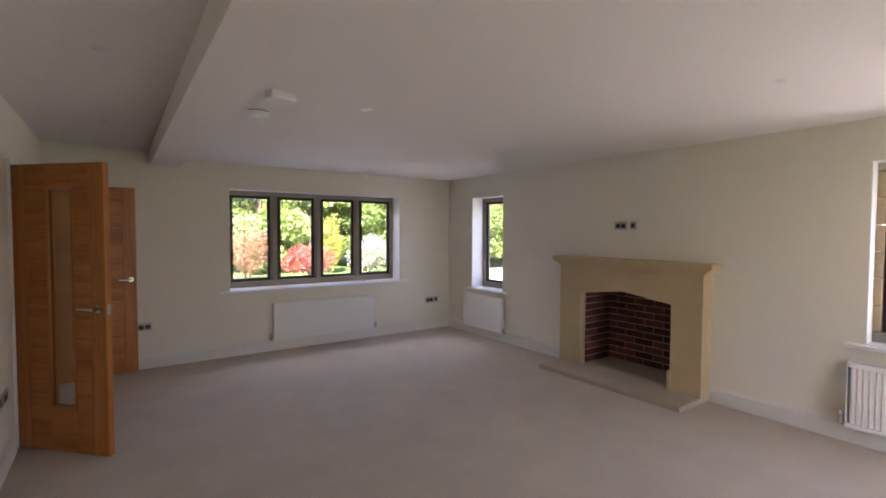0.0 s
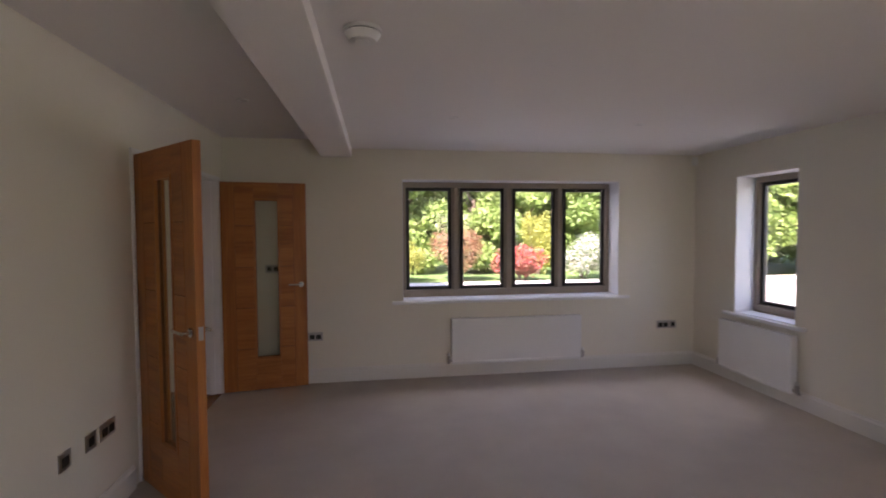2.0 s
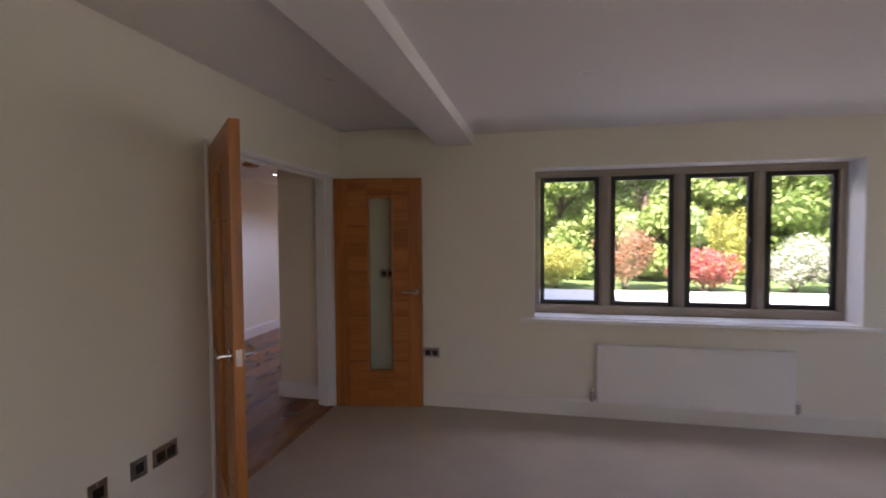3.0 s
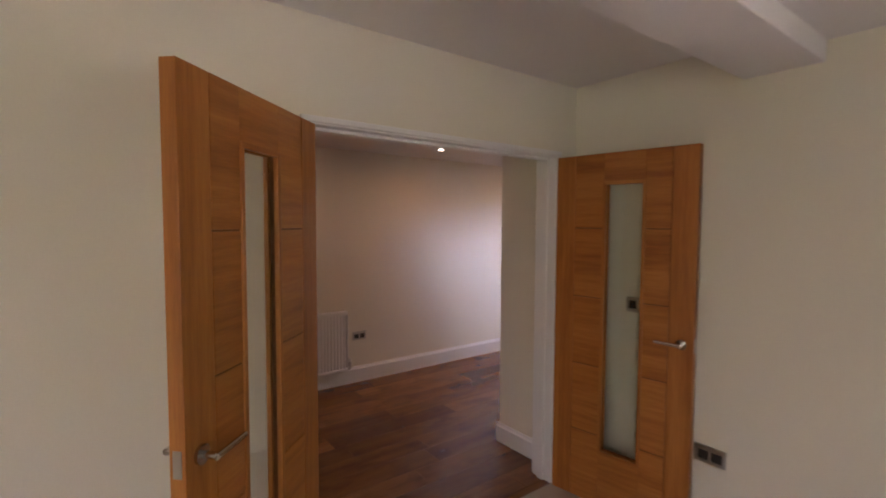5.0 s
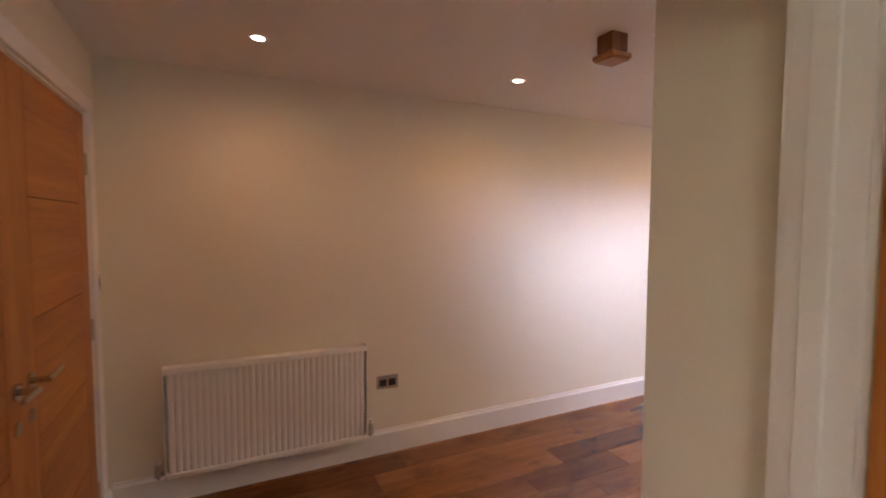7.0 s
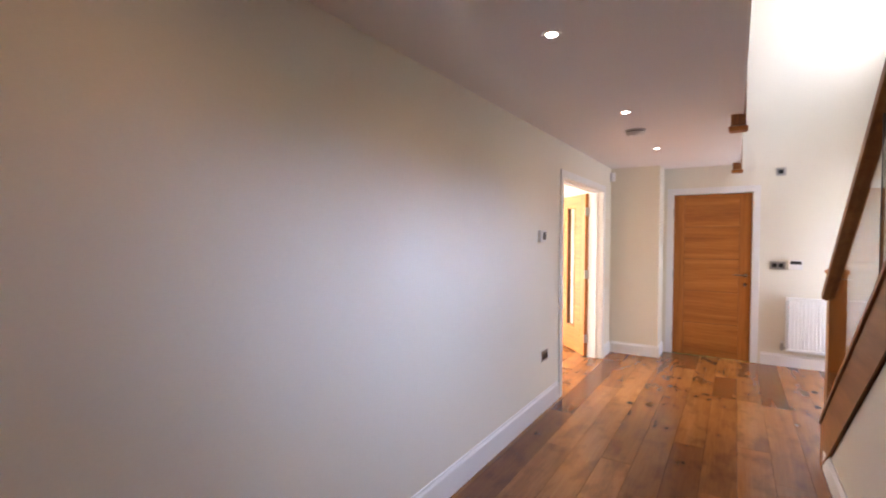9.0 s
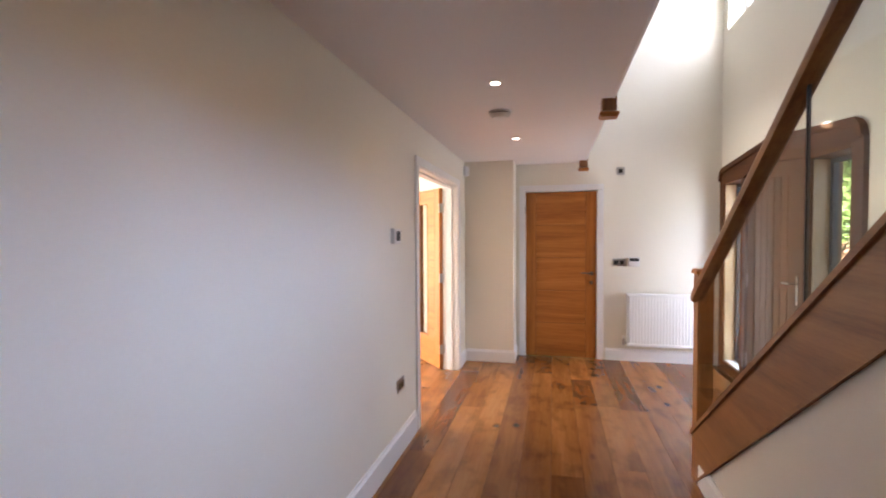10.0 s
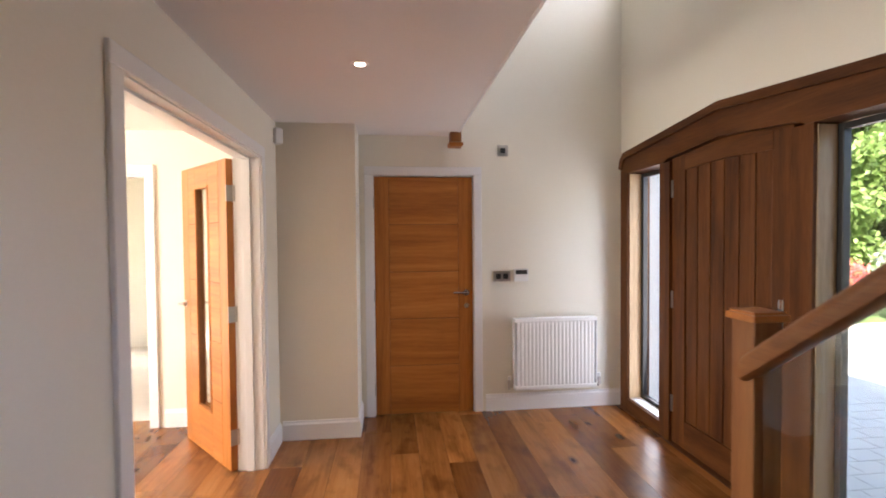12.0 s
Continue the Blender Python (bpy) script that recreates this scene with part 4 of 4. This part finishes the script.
smooth(part("handrail", bm, OAK_Y, st, "rounded oak handrail"), 50)
bm = bmesh.new()
prism(bm, [(2.426, along(2.426, 0.274)), (2.426, along(2.426, 1.076)), (2.418, along(2.418, 1.076)), (2.418, along(2.418, 0.274))], 0, -0.526, -0.514)
part("glass_joint", bm, BLACKP, st, "dark joint between glass panels")
for a, b in ((3.60, 2.432), (2.412, 1.2), (1.185, 0.47)):
    bm = bmesh.new()
    prism(bm, [(a, along(a, 0.274)), (a, along(a, 1.076)), (b, along(b, 1.076)), (b, along(b, 0.274))], 0, -0.525, -0.515)
    part("glass_panel", bm, STAIRGLASS, st, "clear glass balustrade panel").visible_shadow = False


def newel(parent, x, y, z0, z1, cap=True, foot=False):
    nw = part("newel_post", B(x - 0.045, x + 0.045, y - 0.045, y + 0.045, z0, z1, bev=0.005), OAK_N, parent, "square oak newel post")
    for on, zz in ((cap, z1), (foot, z0 - 0.03)):
        if on:
            bm = bmesh.new()
            box(bm, x - 0.058, x + 0.058, y - 0.058, y + 0.058, zz, zz + 0.022, 0.006)
            box(bm, x - 0.05, x + 0.05, y - 0.05, y + 0.05, zz + 0.02 if zz == z1 else zz - 0.008, zz + 0.03 if zz == z1 else zz + 0.002, 0.003)
            part("newel_cap", bm, OAK_X, nw, "square moulded oak cap")


newel(st, -0.478, 3.679, 0.0, 1.22)
gal = empty("gallery_balustrade", pose(0, 0, 0), "oak and glass gallery balustrade above the hall", "balustrade")
for x, y in ((-1.09, 0.28), (-1.035, 1.235), (-1.035, 3.67), (-1.035, 6.13)):
    newel(gal, x, y, 2.235, 3.62, True, True)
for a, b in ((0.45, 1.19), (1.28, 3.625), (3.715, 6.085)):
    part("fascia_rail", B(-1.06, -1.005, a, b, 2.59, 2.64, bev=0.004), OAK_Y, gal, "oak base rail")
    part("handrail", B(-1.065, -1.0, a, b, 3.47, 3.53, bev=0.015), OAK_Y, gal)
    part("glass_panel", B(-1.037, -1.027, a + 0.01, b - 0.01, 2.64, 3.47), STAIRGLASS, gal, "clear glass panel").visible_shadow = False
setting("trim_gallery", B(-1.015, -1.003, 0.42, YN, HH - 0.004, 2.585), WHITE, "white painted gallery edge board", "trim")

# ---------------------------------------------------------------- entrance
ent = empty("front_door", pose(0, 0, 0), "stained oak gabled door frame with boarded door and sidelights", "front door")
X0, X1 = XE - 0.03, XE + 0.17
bm = bmesh.new()
out = [(6.2, 2.04), (6.18, 2.11), (6.125, 2.158), (5.0, 2.262), (3.875, 2.158), (3.82, 2.11), (3.80, 2.04)]
prism(bm, out + [(3.80, 1.99), (4.42, 1.995), (4.48, 2.02), (5.0, 2.066), (5.52, 2.02), (5.58, 1.995), (6.2, 1.99)], 0, X0, X1)
part("frame_head", bm, FRONT_Y, ent, "gabled stained oak head")
bm = bmesh.new()
prism(bm, [(6.208, 2.04), (6.188, 2.115), (6.13, 2.166), (5.0, 2.272), (3.87, 2.166), (3.812, 2.115), (3.792, 2.04), (3.835, 2.03), (3.85, 2.085), (3.885, 2.115), (5.0, 2.222), (6.115, 2.115), (6.15, 2.085), (6.165, 2.03)], 0, X0 - 0.018, X0)
part("head_moulding", bm, FRONT_Y, ent)
for a, b in ((6.085, 6.2), (5.50, 5.622), (4.378, 4.50), (3.80, 3.915)):
    part("frame_post", B(X0, X1, a, b, 0.0, 1.995, bev=0.004), FRONT_Z, ent, "stained oak frame post")
for a, b, s in ((5.622, 6.085, 1), (3.915, 4.378, -1)):
    part("bottom_rail", B(X0, X1, a, b, 0.0, 0.10, bev=0.004), FRONT_Y, ent)
    part("reveal_sill", B(X0 + 0.03, X0 + 0.12, a + 0.002, b - 0.002, 0.10, 0.108), WHITE, ent, "pale painted sill")
    part("pale_reveal", B(X0 + 0.02, X0 + 0.12, b - 0.006, b - 0.0005, 0.108, 1.985), REVEAL, ent, "pale oak side reveal")
    part("pale_reveal", B(X0 + 0.02, X0 + 0.12, a + 0.0005, a + 0.006, 0.108, 1.985), REVEAL, ent, "pale oak side reveal")
    sl = part("sidelight_frame", B(X0 + 0.12, X0 + 0.16, a + 0.006, a + 0.036, 0.11, 1.985, bev=0.003), BLACKM, ent, "black sidelight frame")
    part("sidelight_stile", B(X0 + 0.12, X0 + 0.16, b - 0.036, b - 0.006, 0.11, 1.985, bev=0.003), BLACKM, sl)
    part("sidelight_rail", B(X0 + 0.12, X0 + 0.16, a + 0.036, b - 0.036, 0.11, 0.14, bev=0.003), BLACKM, sl)
    part("sidelight_rail", B(X0 + 0.12, X0 + 0.16, a + 0.036, b - 0.036, 1.955, 1.985, bev=0.003), BLACKM, sl)
    part("pane", B(X0 + 0.137, X0 + 0.143, a + 0.03, b - 0.03, 0.13, 1.96), GLASS, ent).visible_shadow = False
leaf_ob = part("door_leaf", prism(bmesh.new(), [(4.502, 0.004), (5.498, 0.004), (5.498, 2.021), (5.0, 2.065), (4.502, 2.021)], 0, X0 + 0.045, X0 + 0.075), FRONT_Z, ent, "boarded stained oak door")
D0 = X0 + 0.02
part("door_stile", B(D0, D0 + 0.026, 5.355, 5.497, 0.006, 2.015, bev=0.004), FRONT_Z, leaf_ob)
part("door_stile", B(D0, D0 + 0.026, 4.503, 4.630, 0.006, 2.015, bev=0.004), FRONT_Z, leaf_ob)
bm = bmesh.new()
prism(bm, [(4.63, 1.915), (4.63, 2.016), (5.0, 2.05), (5.355, 2.018), (5.355, 1.915), (5.0, 1.935)], 0, D0, D0 + 0.026)
part("door_rail", bm, FRONT_Y, leaf_ob)
part("door_rail", B(D0, D0 + 0.026, 4.63, 5.355, 0.006, 0.20, bev=0.004), FRONT_Y, leaf_ob)
for i in range(6):
    a = 4.632 + i * 0.1203
    part("door_board", B(D0 + 0.007, D0 + 0.026, a + 0.004, a + 0.1165, 0.20, 1.93, bev=0.008), FRONT_Z, leaf_ob)
for z in (0.28, 1.02, 1.80):
    part("hinge", B(D0 - 0.006, D0 + 0.002, 5.48, 5.515, z - 0.06, z + 0.06, bev=0.002), STEEL, leaf_ob, "steel hinge")
bm = bmesh.new()
box(bm, D0 - 0.008, D0, 4.548, 4.582, 0.92, 1.14, 0.003)
cyl(bm, (D0 - 0.008, 4.565, 1.08), (D0 - 0.055, 4.565, 1.08), 0.009)
cyl(bm, (D0 - 0.055, 4.56, 1.08), (D0 - 0.055, 4.69, 1.08), 0.010)
smooth(part("handle", bm, CHROME, leaf_ob, "chrome lever on a long backplate"))
setting("door_sill", B(X0 - 0.02, X1, 3.80, 6.2, -0.15, 0.001), FRONT_Y, "stained oak threshold", "threshold")

# ---------------------------------------------------------------- garden
def leaves(centres, count, size, mat, name, seed, parent):
    rng = np.random.default_rng(seed)
    c = np.array([k[:3] for k in centres])
    rad = np.array([k[3:] for k in centres])
    pick = rng.integers(0, len(c), count)
    d = rng.normal(size=(count, 3))
    d /= np.linalg.norm(d, axis=1)[:, None]
    rr = rng.uniform(0.45, 1.05, count)[:, None]
    pos = c[pick] + d * rad[pick] * rr
    u = rng.normal(size=(count, 3))
    u /= np.linalg.norm(u, axis=1)[:, None]
    v = np.cross(u, rng.normal(size=(count, 3)))
    v /= np.linalg.norm(v, axis=1)[:, None]
    s = (size * rng.uniform(0.6, 1.4, count))[:, None]
    verts = np.stack([pos - u * s, pos + v * s * 0.5, pos + u * s, pos - v * s * 0.5], 1).reshape(-1, 3)
    faces = np.arange(count * 4).reshape(-1, 4)
    me = bpy.data.meshes.new(name)
    me.from_pydata(verts.tolist(), [], faces.tolist())
    me.materials.append(mat)
    ob = new(name, me)
    ob.parent = parent
    return ob


def shrub(name, x, y, r, h, mat, label, seed, count=6000, size=0.045):
    ob = empty(name, pose(x, y, -0.2), label, "shrub")
    rng = random.Random(seed)
    cs = [(rng.uniform(-r, r) * 0.65, rng.uniform(-r, r) * 0.65, h * rng.uniform(0.3, 0.72), r * 0.42, r * 0.42, h * 0.27) for _ in range(11)]
    bm = bmesh.new()
    for k in cs[:6]:
        cyl(bm, (k[0] * 0.1, k[1] * 0.1, 0), k[:3], 0.025, 0.008, 6)
    part("stems", bm, BARK, ob)
    leaves(cs, count, size, mat, "foliage", seed, ob)
    return ob


def tree(x, y, h, r, mat, label, seed, count=30000, size=0.105):
    ob = empty("tree", pose(x, y, -0.2), label, "tree")
    rng = random.Random(seed)
    bm = bmesh.new()
    cyl(bm, (0, 0, 0), (0.1, 0.05, h * 0.55), 0.16, 0.09, 10)
    cs = []
    for i in range(34):
        a, f = rng.uniform(0, 6.283), rng.uniform(0.08, 0.95)
        q = r * (1.0 - 0.75 * abs(f - 0.4)) * rng.uniform(0.35, 0.95)
        cs.append((q * math.cos(a), q * math.sin(a), h * f, r * rng.uniform(0.22, 0.38), r * rng.uniform(0.22, 0.38), h * rng.uniform(0.07, 0.13)))
        if i < 12:
            cyl(bm, (0.05, 0.03, h * min(0.5, f * 0.6)), cs[-1][:3], 0.05, 0.015, 6)
    part("trunk", bm, BARK, ob)
    leaves(cs, count, size, mat, "crown", seed, ob)
    return ob


shrub("azalea", 6.3, 10.0, 0.95, 1.35, LEAF_R, "round azalea covered in red flowers", 3)
shrub("rhododendron", 8.6, 10.4, 1.1, 1.7, LEAF_W, "rhododendron covered in white flowers", 4)
shrub("golden_conifer", 7.7, 12.4, 0.7, 2.6, LEAF_Y, "upright golden yellow conifer", 5)
shrub("copper_shrub", 4.2, 10.6, 1.0, 1.9, LEAF_O, "copper-leaved garden shrub beside the path", 6)
shrub("golden_shrub", 2.3, 10.8, 1.0, 1.5, LEAF_Y, "low golden-green shrub beside the path", 7)
shrub("azalea", 0.6, 10.3, 0.9, 1.3, LEAF_O, "coppery flowering azalea beside the path", 8)
shrub("green_shrub", 11.5, 9.5, 1.4, 2.0, LEAF_G, "rounded green shrub beside the drive", 10)
shrub("green_shrub", 15.2, 5.2, 1.4, 2.1, LEAF_G, "rounded green shrub beside the drive", 11)
shrub("golden_shrub", 14.6, -1.5, 1.0, 1.7, LEAF_Y, "golden yellow shrub beside the drive", 12)
shrub("green_shrub", 15.0, 1.8, 1.3, 2.2, LEAF_G, "rounded green shrub beside the drive", 13)
spots = [(-5, 15, 6), (-1, 14, 5), (2.5, 15, 6.5), (5.5, 14.5, 5.5), (8.5, 16, 6.5), (11.5, 14.5, 6), (14.5, 13, 6.5), (17, 10, 6),
         (17.5, 6.5, 5.5), (17.5, 3, 6), (18, -1, 6), (19, -5, 6.5), (0.5, 19, 8), (7, 20, 9), (14, 18, 9), (21, 12, 9), (22, 4, 9), (20, 17, 9)]
for i, (x, y, h) in enumerate(spots):
    tree(x, y, h, h * 0.42, LEAF_D if i % 4 == 1 else LEAF_G, "leafy dark green garden tree" if i % 4 == 1 else "leafy bright green garden tree", 40 + i)

# low hedge stuff that closes the far garden
bm_ob = empty("hedge", pose(0, 0, -0.2), "dense mixed green hedge round the garden", "hedge", kind="stuff")
rng = random.Random(5)
cs = []
for i in range(70):
    f = i / 69
    if f < 0.6:
        x, y = -12 + f / 0.6 * 32, 22 - f * 2
    else:
        x, y = 21 - (f - 0.6) * 4, 20 - (f - 0.6) / 0.4 * 32
    cs.append((x, y, rng.uniform(1.0, 6.0), 1.6, 1.2, 1.6))
leaves(cs, 60000, 0.24, LEAF_G, "foliage", 77, bm_ob)["kind"] = "stuff"

# ---------------------------------------------------------------- floor boards and paving, piece by piece
board_lengths = (1.9, 1.5, 1.1, 0.7)
BW = 0.19
board_me = [mesh_of("floor_board", B(-BW / 2 + 0.0006, BW / 2 - 0.0006, -L / 2 + 0.0006, L / 2 - 0.0006, -0.018, 0.0, bev=0.0012), FLOORWOOD) for L in board_lengths]
floor_ob = bpy.data.objects["floor_hall"]
rng = random.Random(12)
x = XW - 0.15 - 18 * BW
while x < XE - 0.02:
    inside = x + BW > XW
    y = (-1.8 if inside else 3.0) - rng.uniform(0, 1.2)
    while y < YN:
        k = rng.choice((0, 0, 0, 1, 1, 2, 3))
        L = board_lengths[k]
        if y + L > (-1.8 if inside else 2.4):
            piece("floor_board", board_me[k], floor_ob, pose(x + BW / 2, y + L / 2, rng.uniform(-0.0006, 0.0)))
        y += L
    x += BW
paver_me = mesh_of("paver", B(-0.118, 0.118, -0.078, 0.078, -0.05, 0.004, bev=0.006), PAVING)
drive = bpy.data.objects["driveway"]
for i in range(12):
    for j in range(24):
        piece("paver", paver_me, drive, pose(0.95 + i * 0.242 + (0.121 if j % 2 else 0), 2.6 + j * 0.162, -0.12))
